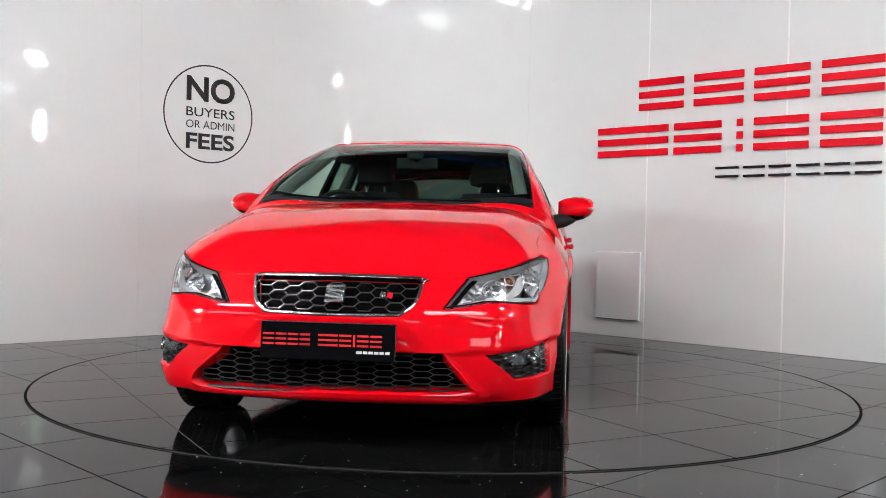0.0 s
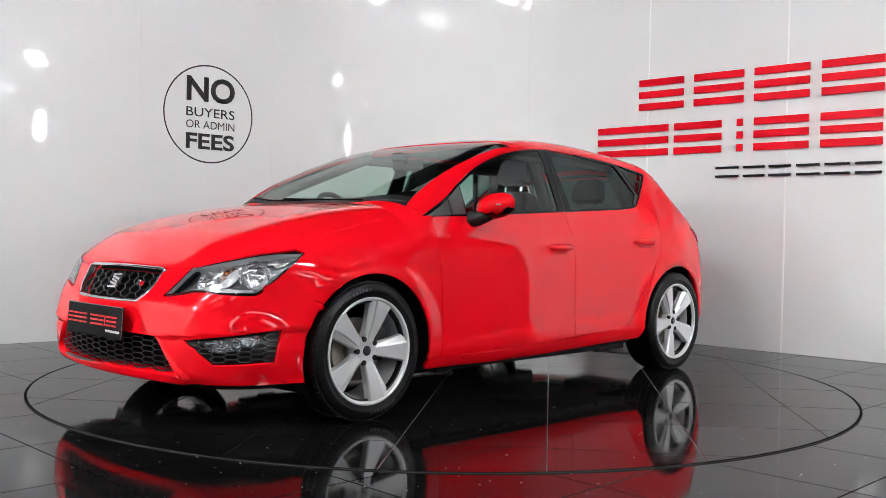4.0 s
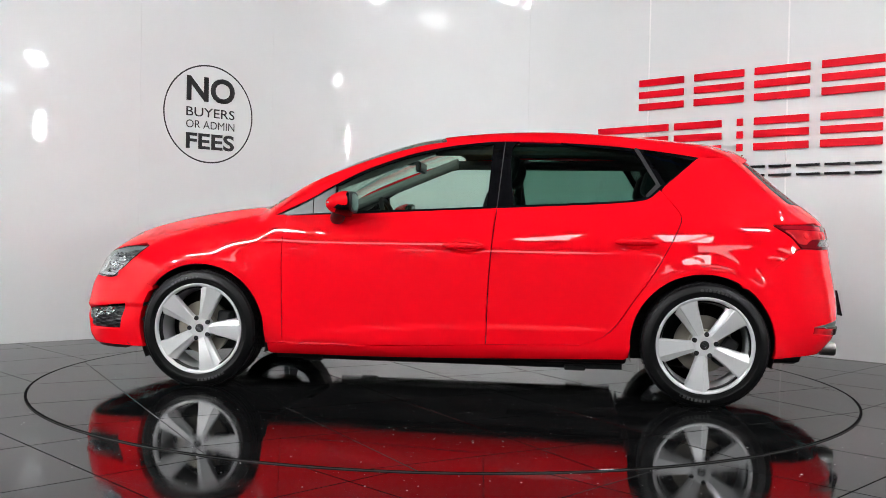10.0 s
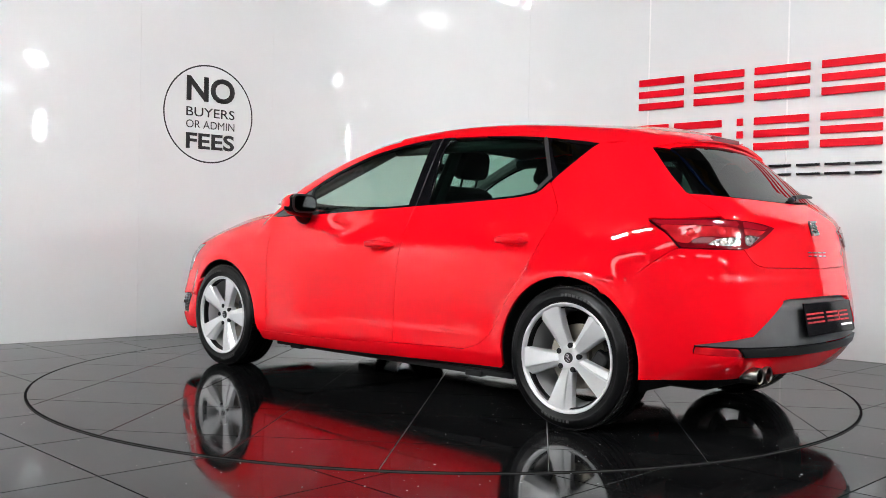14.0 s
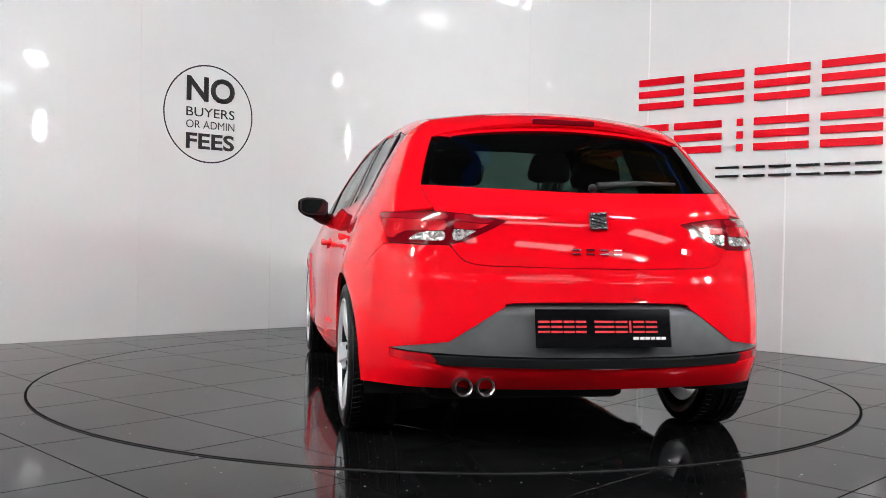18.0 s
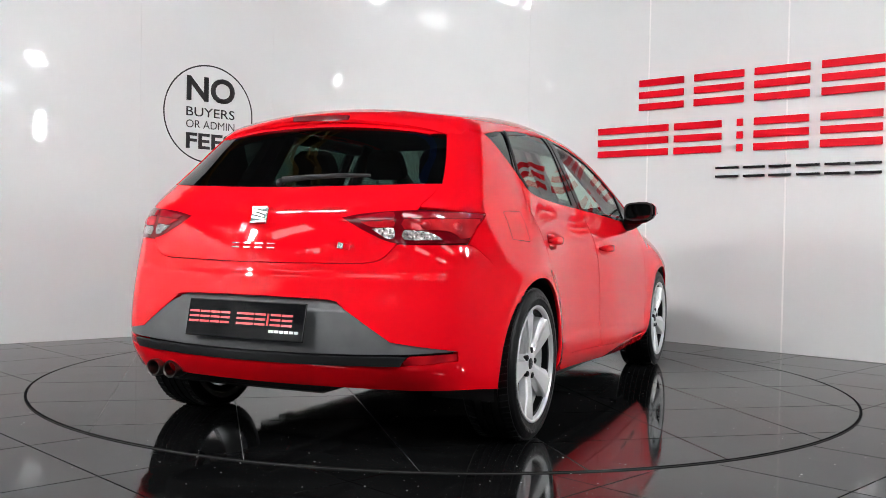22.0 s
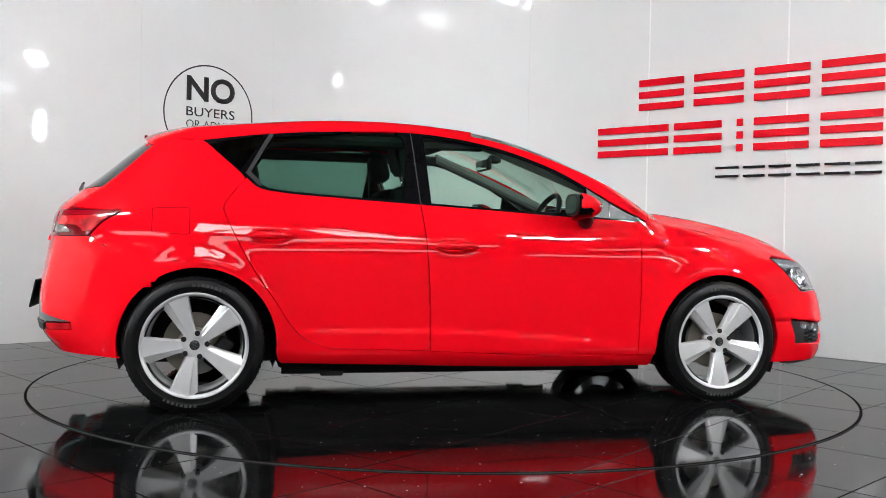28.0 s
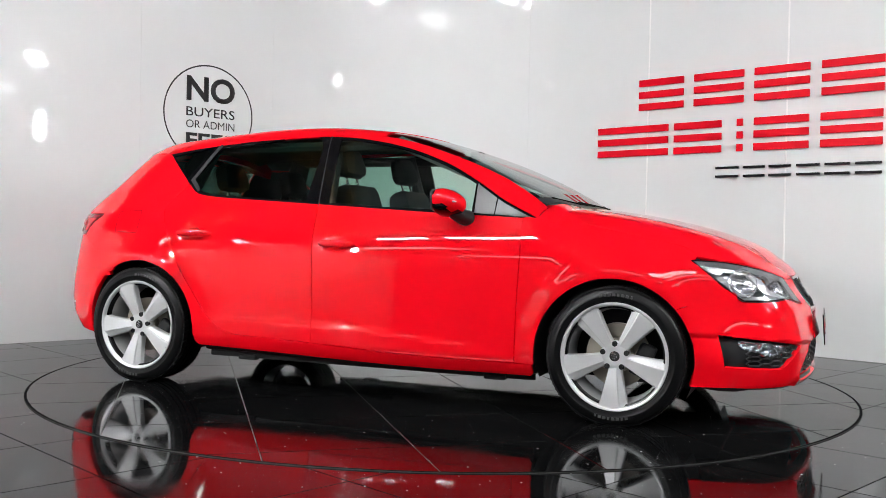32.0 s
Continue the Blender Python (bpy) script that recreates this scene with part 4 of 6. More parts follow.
def frame_at(view, a, z, lift=0.0):
    """A pose on the skin: x to the side, y up, z outwards."""
    p = onto(view, [(a, z)])
    n = slope(p)[0]
    p = p[0] + n * lift
    zz = Vector(n)
    xx = Vector((0, 0, 1)).cross(zz).normalized()
    yy = zz.cross(xx)
    return Matrix(((xx.x, yy.x, zz.x, p[0]), (xx.y, yy.y, zz.y, p[1]), (xx.z, yy.z, zz.z, p[2]), (0, 0, 0, 1)))


def bowl(name, m, r, deep, mat, parent, label="", seg=32):
    """A round hollow reflector that opens along z."""
    bm = bmesh.new()
    rings = []
    for i in range(8):
        t = i / 7
        rings.append([bm.verts.new((r * math.sin(t * math.pi / 2) * math.cos(2 * math.pi * k / seg), r * math.sin(t * math.pi / 2) * math.sin(2 * math.pi * k / seg), -deep * math.cos(t * math.pi / 2))) for k in range(seg)])
    lipr = [bm.verts.new((r * 1.08 * math.cos(2 * math.pi * k / seg), r * 1.08 * math.sin(2 * math.pi * k / seg), -0.004)) for k in range(seg)]
    rings.append(lipr)
    for a, b in zip(rings, rings[1:]):
        for k in range(seg):
            bm.faces.new((a[k], a[(k + 1) % seg], b[(k + 1) % seg], b[k]))
    bmesh.ops.remove_doubles(bm, verts=bm.verts[:], dist=1e-5)
    bmesh.ops.transform(bm, matrix=m, verts=bm.verts[:])
    ob = smooth(part(name, bm, mat, parent, label), 60)
    return ob


def head_lamp(s):
    side = lambda st: [(s * a, z) for a, z in st]
    l = outline(*[side(st) for st in HEADLAMP], unit=DEG)
    lamp = skin("headlamp", "front", l, M_LAMP_FLOOR, BODY, "clear headlamp with chrome reflectors", lift=-0.045, cell=0.03, unit=DEG, rim=0)
    skin("lens", "front", l, M_LENS, lamp, "clear lens", lift=0.001, cell=0.03, unit=DEG, rim=0.0)
    band("dark_edge", "front", l, M_GLOSS_BLACK, lamp, "", -0.002, 0.0028, 0.001, 0.008)
    band("housing", "front", l, M_LAMP_SILVER, lamp, "", -0.004, 0.001, -0.010, 0.046)
    dark = outline(side([(22.6, 0.569), (24.9, 0.617), (27.4, 0.666)]), side([(28.6, 0.669), (25.8, 0.617), (23.6, 0.572)]), unit=DEG)
    skin("bezel", "front", dark, M_GLOSS_BLACK, lamp, "black inner bezel", lift=-0.016, cell=0.012, unit=DEG)
    cell = outline(side([(33.5, 0.690), (38.4, 0.704)]), side([(37.6, 0.664), (35.6, 0.640)]), side([(34.6, 0.640)]), unit=DEG)
    skin("indicator_cell", "front", cell, M_AMBER_CELL, lamp, "brown amber indicator cell", lift=-0.03, cell=0.012, unit=DEG, rim=0)
    # two reflector pots, a bright wing between them and the indicator
    for a, z, r in ((s * 41.5, 0.655, 0.052), (s * 31.5, 0.625, 0.040)):
        bowl("reflector", frame_at("front", a, z, -0.014), r * 1.15, 0.03, M_LAMP_CHROME, lamp, "silver reflector pot")
        bm = bmesh.new()
        bmesh.ops.create_uvsphere(bm, u_segments=12, v_segments=8, radius=0.012)
        bmesh.ops.transform(bm, matrix=frame_at("front", a, z, -0.035), verts=bm.verts[:])
        smooth(part("bulb", bm, M_SATIN, lamp))
    wing = outline(side([(25, 0.579), (30, 0.60), (35, 0.625), (37.5, 0.68)]), side([(40, 0.69), (37, 0.615), (31, 0.592)]), unit=DEG)
    skin("light_guide", "front", wing, M_CLEAR, lamp, "bright light guide", lift=-0.012, cell=0.012, unit=DEG)
    base = outline(side([(26.5, 0.578), (31, 0.592), (37, 0.586)]), side([(41.5, 0.583), (46, 0.66)]), side([(44.8, 0.66), (41, 0.598), (34, 0.604)]), unit=DEG)
    skin("trim", "front", base, M_CLEAR, lamp, "silver trim", lift=-0.018, cell=0.012, unit=DEG)
    top = outline(side([(36, 0.70), (44, 0.724), (50, 0.739)]), side([(47.5, 0.70), (46, 0.69)]), side([(45, 0.707), (39, 0.695)]), unit=DEG)
    skin("trim", "front", top, M_SATIN, lamp, lift=-0.02, cell=0.012, unit=DEG)
    bowl("indicator", frame_at("front", s * 35.4, 0.672, -0.016), 0.022, 0.03, M_CLEAR, lamp)
    bm = bmesh.new()
    bmesh.ops.create_uvsphere(bm, u_segments=10, v_segments=6, radius=0.008)
    bmesh.ops.transform(bm, matrix=frame_at("front", s * 35.4, 0.672, -0.03), verts=bm.verts[:])
    smooth(part("indicator_bulb", bm, M_AMBER, lamp, "amber bulb"))


def tail_lamp(s):
    side = lambda st: [(s * a, z) for a, z in st]
    l = outline(*[side(st) for st in TAILLAMP], unit=DEG)
    lamp = skin("tail_lamp", "rear", l, M_LAMP_DEEP, BODY, "red and clear tail lamp", lift=0.002, cell=0.025, unit=DEG)
    # tailgate half: a dark upper band, a bright red bar under it; wing half: a bright block with a dark crown
    upper = outline(side([(21.5, 0.893), (26, 0.907), (29.1, 0.913)]), side([(29.1, 0.889), (26, 0.884), (23, 0.882)]), unit=DEG)
    lower = outline(side([(22.6, 0.877), (26, 0.880), (29.1, 0.885)]), side([(29.1, 0.861), (26, 0.857), (24.2, 0.862)]), unit=DEG)
    crown = outline(side([(31, 0.914), (40, 0.915), (48.2, 0.911)]), side([(47.6, 0.898), (40, 0.897), (31, 0.893)]), unit=DEG)
    block = outline(side([(31, 0.889), (40, 0.893), (47.3, 0.894)]), side([(46.2, 0.872), (44.4, 0.828)]), side([(42, 0.822), (39.5, 0.848), (31, 0.854)]), unit=DEG)
    for g, m, lab in ((upper, M_LAMP_DARK, "dark red lens"), (lower, M_LAMP_RED, "bright red lens"), (crown, M_LAMP_DARK, "dark red lens"), (block, M_LAMP_RED, "bright red lens")):
        skin("red_lens", "rear", g, m, lamp, lab, lift=0.006, cell=0.02, unit=DEG, rim=0.004)
    white = outline(side([(24.9, 0.851), (29.1, 0.855)]), side([(29.1, 0.818), (27.9, 0.816)]), unit=DEG)
    white2 = outline(side([(31, 0.848), (34, 0.846), (36.4, 0.838)]), side([(38.2, 0.816), (31, 0.815)]), unit=DEG)
    for g in (white, white2):
        skin("clear_lens", "rear", g, M_TAIL_CLEAR, lamp, "clear reversing lens", lift=0.006, cell=0.02, unit=DEG, rim=0.004,
             relief=lambda uv, p: 0.0012 * np.abs(np.sin(uv[:, 0] * 2.4)))
    for a, z in ((35.0, 0.870), (41.5, 0.866)):
        bm = bmesh.new()
        bmesh.ops.create_uvsphere(bm, u_segments=16, v_segments=8, radius=0.019)
        bmesh.ops.scale(bm, vec=(1.0, 1.0, 0.25), verts=bm.verts[:])
        bmesh.ops.transform(bm, matrix=frame_at("rear", s * a, z, 0.006), verts=bm.verts[:])
        smooth(part("lamp_dome", bm, M_LAMP_RED, lamp))


def fog_lamp(line, s):
    pod = skin("fog_lamp_pod", "front", line, M_BLACK, BODY, "black fog lamp surround", lift=-0.035, cell=0.03, unit=DEG, rim=0)
    lens = outline([(s * 31.6, 0.384), (s * 38, 0.399), (s * 43.6, 0.412)], [(s * 43.4, 0.378), (s * 39.5, 0.356), (s * 35.4, 0.333)], unit=DEG)
    skin("reflector", "front", lens, M_FOG_CHROME, pod, "chrome fog lamp", lift=-0.026, cell=0.012, unit=DEG, rim=0,
         relief=lambda uv, p: -0.006 * np.abs(np.sin(uv[:, 0] * 1.6)))
    skin("lens", "front", lens, M_LENS, pod, "clear lens", lift=-0.014, cell=0.02, unit=DEG, rim=0.01)
    bowl("lamp_pot", frame_at("front", s * 39.0, 0.372, -0.012), 0.026, 0.02, M_CHROME, pod, "chrome lamp pot")
    honeycomb("mesh", "front", line, M_MESH, pod, 3.4, 0.024, -0.022, 0.005, 0.012, lens)


def bonnet_line(x):
    """How far out the bonnet's crease runs."""
    return 0.632 - 0.07 * np.clip((x - 1.0) / 0.8, 0, 1.3) ** 2


def bonnet_ridge(uv):
    """Two creases that run from the windscreen's corners towards the lamps."""
    x, d = uv[:, 0], np.abs(uv[:, 1]) - bonnet_line(uv[:, 0])
    fade = np.clip((x - 0.98) / 0.12, 0, 1) * np.clip((1.98 - x) / 0.3, 0, 1)
    return 0.006 * np.exp(-(d / np.where(d > 0, 0.03, 0.16)) ** 2) * fade


def build_skin():
    # bonnet
    p = onto("front", HOOD_EDGE)
    front = [tuple(q) for q in flat_to("top", p)]
    half = front + HOOD_SIDE + [(1.0, 0.5), (1.045, 0.25), (1.055, 0.0)]
    line = outline(half[:-1][:9], [half[8]] + HOOD_SIDE, [HOOD_SIDE[-1], (1.0, 0.5), (1.045, 0.25), (1.055, 0.0), (1.045, -0.25), (1.0, -0.5)],
                   [(x, -y) for x, y in reversed(HOOD_SIDE)], [(x, -y) for x, y in reversed(front)][:-1])
    skin("bonnet", "top", line, M_RED, BODY, cell=0.02,
         relief=lambda uv, p: bonnet_ridge(uv))
    # wings
    up = onto("top", [(x, y + GAP) for x, y in HOOD_SIDE])
    corner = onto("front", [(49.6, 0.766)])
    up = np.concatenate([corner + np.array((0.0, 0.0025, 0.0)), up])
    lamp_up = onto("front", [(50.4, 0.757), (51.8, 0.748), (48.8, 0.69), (45.3, 0.625), (43.2, 0.59)])
    well = arc(*WELL_F, WELL, 40, 178, 18)
    for s in (1, -1):
        a = [tuple(q) for q in flat_to("shoulder", up)]
        b = [tuple(q) for q in flat_to("shoulder", lamp_up)]
        c = [tuple(q) for q in flat_to("shoulder", onto("side", well))]
        d = [tuple(q) for q in flat_to("shoulder", onto("side", [(0.946, 0.25), (0.858, 0.252)]))]
        e = [tuple(q) for q in flat_to("shoulder", onto("side", [(x + 2 * GAP, z) for x, z in reversed(DOOR_F)] + [(0.93, 0.925)]))]
        line = outline(b[:2], b[1:], c, d[:1], e, a[:0:-1], a[:1])
        skin("wing", "shoulder", line, M_RED, BODY, sign=s, cell=0.028)
    # roof, pillars and window bars
    r = ROOF_SIDE
    line = outline(r, [(-1.575, 0.47), (-1.60, 0.2), (-1.605, 0.0), (-1.60, -0.2), (-1.575, -0.47)], [(x, -y) for x, y in reversed(r)],
                   [(0.035, -0.58), (0.10, -0.3), (0.12, 0), (0.10, 0.3), (0.035, 0.58)])
    skin("roof", "top", line, M_RED, BODY, cell=0.035)
    w = WS_SIDE
    line = outline(w, [w[-1], (0.10, 0.3), (0.118, 0), (0.10, -0.3)], [(x, -y) for x, y in reversed(w)], [(0.905, -0.69), (0.99, -0.5), (1.035, -0.25), (1.045, 0.0), (1.035, 0.25), (0.99, 0.5)])
    skin("windscreen", "top", [(x, y) for x, y in line], M_GLASS, BODY, "clear windscreen glass", lift=-0.003, cell=0.04, rim=0.004)
    line = outline([(0.905, 0.69), (0.99, 0.5), (1.035, 0.25), (1.045, 0.0), (1.035, -0.25), (0.99, -0.5)], [(0.905, -0.69), (0.85, -0.676)], [(0.85, -0.676), (0.935, -0.5), (0.978, -0.25), (0.988, 0.0), (0.978, 0.25), (0.935, 0.5)], [(0.85, 0.676)])
    skin("glass_border", "top", line, M_GLOSS_BLACK, BODY, "black printed border of the windscreen", lift=-0.005, cell=0.03, rim=0)
    for s in (1, -1):
        lo = onto("side", [(x, z + GAP) for x, z in DLO_TOP])
        hi = onto("top", [(0.955, 0.712)] + [(x, y + 0.002) for x, y in WS_SIDE + ROOF_SIDE[1:]])
        foot = onto("side", [(0.93, 0.926)])
        qt = onto("side", [(-1.46, 1.27), (-1.36, 1.262)])
        sh = lambda q: [tuple(v) for v in flat_to("shoulder", q)]
        line = outline(sh(lo), sh(foot), sh(hi), sh(qt)[:1], step=0.03)
        skin("roof_rail", "shoulder", line, M_RED, BODY, sign=s, cell=0.03)
        skin("rail_lining", "shoulder", line, M_LINING, BODY, sign=s, cell=0.06, lift=-0.02, rim=0)
    # rear quarters
    for s in (1, -1):
        belt = [p for p in BELT_LINE if p[0] < -1.1]
        glass_edge = onto("rear", [(a + 0.25, z) for a, z in RGLASS_SIDE])[:, [0, 2]]
        lamp = onto("rear", [(44, 0.925), (50, 0.921), (46.4, 0.86), (44, 0.80)])[:, [0, 2]]
        top = [(-1.30, 1.268)] + [(-1.36, 1.262), (-1.46, 1.27)]
        edge = np.array(spline([np.array(p) * DEG for p in HATCH_SIDE], 0.012)) / DEG
        edge = edge[(edge[:, 1] > 0.926) & (edge[:, 1] < 1.033)][::-1] + np.array((0.2, 0.0))
        hatch = onto("rear", edge)[:, [0, 2]]
        well = arc(*WELL_R, WELL, 126, 2, 18)
        seam = onto("rear", [(52.0, 0.703), (45.2, 0.797)])[:, [0, 2]]
        line = outline([(x - 2 * GAP, z) for x, z in reversed(DOOR_R)][:1] + [(x - 2 * GAP, z) for x, z in reversed(DOOR_R)][1:], [(-0.70, 0.29), (-0.85, 0.293)],
                       well[::-1], [tuple(q) for q in seam], [tuple(q) for q in lamp[::-1]], [tuple(q) for q in hatch[::-1]], [tuple(q) for q in glass_edge],
                       [(-1.46, 1.275)], [(-1.36, 1.264), (-1.30, 1.266)], belt[::-1][1:])
        skin("rear_quarter", "side", line, M_RED, BODY, sign=s, cell=0.028)
        skin("quarter_lining", "side", line, M_INNER, BODY, sign=s, cell=0.06, lift=-0.025, rim=0)
        # sill
        line = outline([(0.938, 0.248), (0.4, 0.25), (-0.2, 0.274), (-0.5, 0.285), (-0.70, 0.2895)], [(-0.70, 0.29), (-0.85, 0.293)], [well[-1]], [(-0.952, 0.29)], [(-0.943, 0.236)], [(-0.925, 0.224), (-0.5, 0.212), (0.3, 0.194)], [(0.925, 0.192)], [(0.938, 0.204)])
        skin("sill", "side", line, M_RED, BODY, sign=s, cell=0.02)
        # doors
        belt = [(0.866, 0.924)] + [p for p in BELT_LINE if -0.25 < p[0] < 0.8] + [(-0.254, 0.982)]
        line = outline(DOOR_F, [(0.852, 0.253), (0.4, 0.256), (-0.22, 0.28)], DOOR_B, belt[::-1])
        fd = skin("front_door", "side", line, M_RED, BODY, sign=s, cell=0.02, relief=lambda uv, p: cup(uv, -0.10, 0.782))
        handle(-0.095, 0.782, fd, s)
        belt = [(-0.262, 0.983)] + [p for p in BELT_LINE if -1.1 < p[0] < -0.3] + [(-1.09, 1.084)]
        line = outline([(x - 2 * GAP, z) for x, z in reversed(DOOR_B)][:1] + [(x - 2 * GAP, z) for x, z in reversed(DOOR_B)][1:], [(-0.228, 0.281), (-0.5, 0.288)], DOOR_R, belt[::-1])
        rd = skin("rear_door", "side", line, M_RED, BODY, sign=s, cell=0.02, relief=lambda uv, p: cup(uv, -0.98, 0.819))
        handle(-0.975, 0.819, rd, s)
        # window surround and panes
        g1 = outline([(0.60, 0.954), (0.19, 0.969), (-0.205, 0.992)], [(-0.205, 0.992), (-0.222, 1.34)], [(-0.222, 1.338), (-0.07, 1.322), (0.19, 1.268), (0.42, 1.186), (0.585, 1.10), (0.60, 1.08)])
        g2 = outline([(-0.34, 1.0), (-0.68, 1.018), (-0.95, 1.037), (-1.03, 1.065)], [(-1.085, 1.12), (-0.96, 1.302)], [(-0.96, 1.302), (-0.70, 1.328), (-0.345, 1.341)])
        g3 = outline([(-1.125, 1.125), (-1.2, 1.192), (-1.278, 1.256)], [(-1.278, 1.258), (-1.13, 1.282), (-1.015, 1.299)])
        line = outline(BELT_LINE, DLO_TOP)
        skin("window_frame", "side", line, M_GLOSS_BLACK, BODY, "gloss black window surround", sign=s, holes=(g1, g2, g3), cell=0.04, lift=-0.002)
        bar = outline([(-1.036, 1.052), (-1.098, 1.112)], [(-1.098, 1.114), (-0.99, 1.307)], [(-0.968, 1.309)], [(-1.076, 1.12), (-1.024, 1.062)])
        skin("window_divider", "side", bar, M_DIVIDER, BODY, "satin grey bar between the rear panes", sign=s, cell=0.03, lift=0.002, rim=0.006)
        post = outline([(-0.2565, 0.988), (-0.2815, 1.342)], [(-0.2865, 1.342), (-0.2615, 0.988)])
        skin("pillar_joint", "side", post, M_DIVIDER, BODY, "pale joint line in the black door pillar", sign=s, cell=0.03, lift=0.0005, rim=0.002)
        sail = outline([(0.905, 0.927), (0.62, 0.945)], [(0.615, 0.947), (0.612, 1.085)], [(0.62, 1.083), (0.76, 0.995), (0.89, 0.932)])
        skin("mirror_sail", "side", sail, M_SAIL, BODY, "grey plastic corner panel before the door mirror", sign=s, cell=0.03, lift=0.001, rim=0.002)
        split = outline([(0.716, 0.936), (0.722, 1.018)], [(0.727, 1.015), (0.721, 0.936)])
        skin("sail_joint", "side", split, M_GLOSS_BLACK, BODY, sign=s, cell=0.03, lift=0.0025, rim=0.001)
        for nm, g, m in (("front_side_window", g1, M_GLASS), ("rear_side_window", g2, M_GLASS_SMOKE), ("quarter_window", g3, M_GLASS_DARK)):
            skin(nm, "side", g, m, fd if nm[0] == "f" else rd if nm[0] == "r" else BODY, sign=s, cell=0.06, lift=-0.006, rim=0.0)
    # front bumper with its openings
    hb = [(a, z - 0.005) for a, z in HOOD_EDGE if a < 27]
    below = [(22.5, 0.553), (27, 0.567), (31, 0.579), (36, 0.573), (41.5, 0.568), (43, 0.58)]
    grille = outline([(-17.8, 0.662), (0, 0.668), (17.8, 0.662)], [(17.8, 0.658), (16, 0.58), (13.5, 0.54)], [(13, 0.534), (0, 0.53), (-13, 0.534)], [(-13.5, 0.54), (-16, 0.58)], unit=DEG)
    intake = outline([(-21, 0.392), (0, 0.398), (21, 0.392)], [(21, 0.392), (27.3, 0.232)], [(27, 0.225), (0, 0.222), (-27, 0.225)], unit=DEG)
    fogs = [outline([(s * 28.2, 0.387), (s * 47.4, 0.430)], [(s * 47.4, 0.430), (s * 46.6, 0.293)], [(s * 46.4, 0.289), (s * 35.5, 0.283)], [(s * 34.4, 0.287)], unit=DEG) for s in (1, -1)]
    well = flat_to("front", onto("side", arc(*WELL_F, WELL, 39.7, -17, 10)))
    flank = [(44.5, 0.61), tuple(well[0])]
    edge = [tuple(q) for q in well[1:]]
    bottom = [tuple(well[-1]), (40, 0.197), (20, 0.197), (0, 0.195)]
    line = outline([(-a, z) for a, z in reversed(hb)][:-1] + hb, [(26.4, 0.668), (23.9, 0.615)], [(21.1, 0.556)] + below, flank, edge, bottom + [(-a, z) for a, z in reversed(bottom)][1:-1],
                   [(-a, z) for a, z in reversed(edge)], [(-a, z) for a, z in reversed(flank)], [(-a, z) for a, z in reversed(below)], [(-21.1, 0.556), (-23.9, 0.615)], [(-26.4, 0.668)], unit=DEG)
    def front_relief(uv, p):
        a, z = np.abs(uv[:, 0]), uv[:, 1]
        edge = 14 + 14 * np.clip((0.50 - z) / 0.28, 0, 1)
        inner = np.clip((edge - a) / 3.0, 0, 1) * np.clip((0.512 - z) / 0.03, 0, 1) * np.clip((z - 0.205) / 0.018, 0, 1)
        ledge = np.clip((0.392 + 0.04 * np.clip((a - 20) / 28, 0, 1) - z) / 0.014, 0, 1) * np.clip((a - edge) / 2, 0, 1)
        return -0.009 * inner - 0.012 * ledge
    skin("front_bumper", "front", line, M_RED, BODY, holes=[grille, intake] + fogs, cell=0.011, unit=DEG, rim=0.062, relief=front_relief)
    skin("grille_back", "front", grille, M_DEEP_BLACK, BODY, lift=-0.04, cell=0.05, unit=DEG, rim=0)
    skin("intake_back", "front", intake, M_DEEP_BLACK, BODY, lift=-0.06, cell=0.05, unit=DEG, rim=0)
    band("grille_frame", "front", grille, M_CHROME, BODY, "chrome grille surround", 0.0, 0.011, 0.004, 0.03)
    honeycomb("grille_mesh", "front", grille, M_GRILLE, BODY, 4.1, 0.0345, -0.014, 0.0030, 0.006)
    honeycomb("intake_mesh", "front", intake, M_MESH, BODY, 4.6, 0.026, -0.030, 0.003, 0.006)
    for f, s in zip(fogs, (1, -1)):
        fog_lamp(f, s)
    # hatch, rear pane, rear bumper
    full = lambda pts: [(-a, z) for a, z in reversed(pts)]
    line = outline(HATCH_SIDE, [(40, 1.030), (25, 1.018), (0, 1.008), (-25, 1.018)], [(-40, 1.030)] + full(HATCH_SIDE)[1:-1], [(-23, 0.727), (0, 0.722)], unit=DEG)
    skin("tailgate", "rear", line, M_RED, BODY, cell=0.028, unit=DEG)
    skin("tailgate_lining", "rear", line, M_INNER, BODY, cell=0.06, unit=DEG, lift=-0.025, rim=0)
    line = outline(RGLASS_SIDE, [(48, 1.305), (30, 1.345), (0, 1.355), (-30, 1.345)], full(RGLASS_SIDE), [(-39.5, 1.036), (-25, 1.024), (0, 1.014), (25, 1.024)], unit=DEG)
    skin("rear_window", "rear", line, M_GLASS_REAR, BODY, "dark tinted rear window", lift=-0.003, cell=0.05, unit=DEG, rim=0.004)
    flank = [tuple(q) for q in flat_to("rear", onto("side", arc(*WELL_R, WELL, 125.8, 189, 10)))]
    insert_top = [[(-41.2, 0.412), (-28.7, 0.447)], [(-28.7, 0.447), (-18.8, 0.578)], [(-18.8, 0.578), (-17, 0.592), (0, 0.597), (17, 0.592)], [(18.8, 0.578)], [(28.7, 0.447)]]
    insert = outline(*insert_top, [(41.2, 0.412), (41.4, 0.376)], [(41.4, 0.374), (31, 0.362), (15, 0.356), (0, 0.355), (-15, 0.356), (-31, 0.362)], [(-41.4, 0.374)], unit=DEG)
    plate = outline(*insert_top, [(41.0, 0.410), (20, 0.397), (0, 0.394), (-20, 0.397)], unit=DEG)
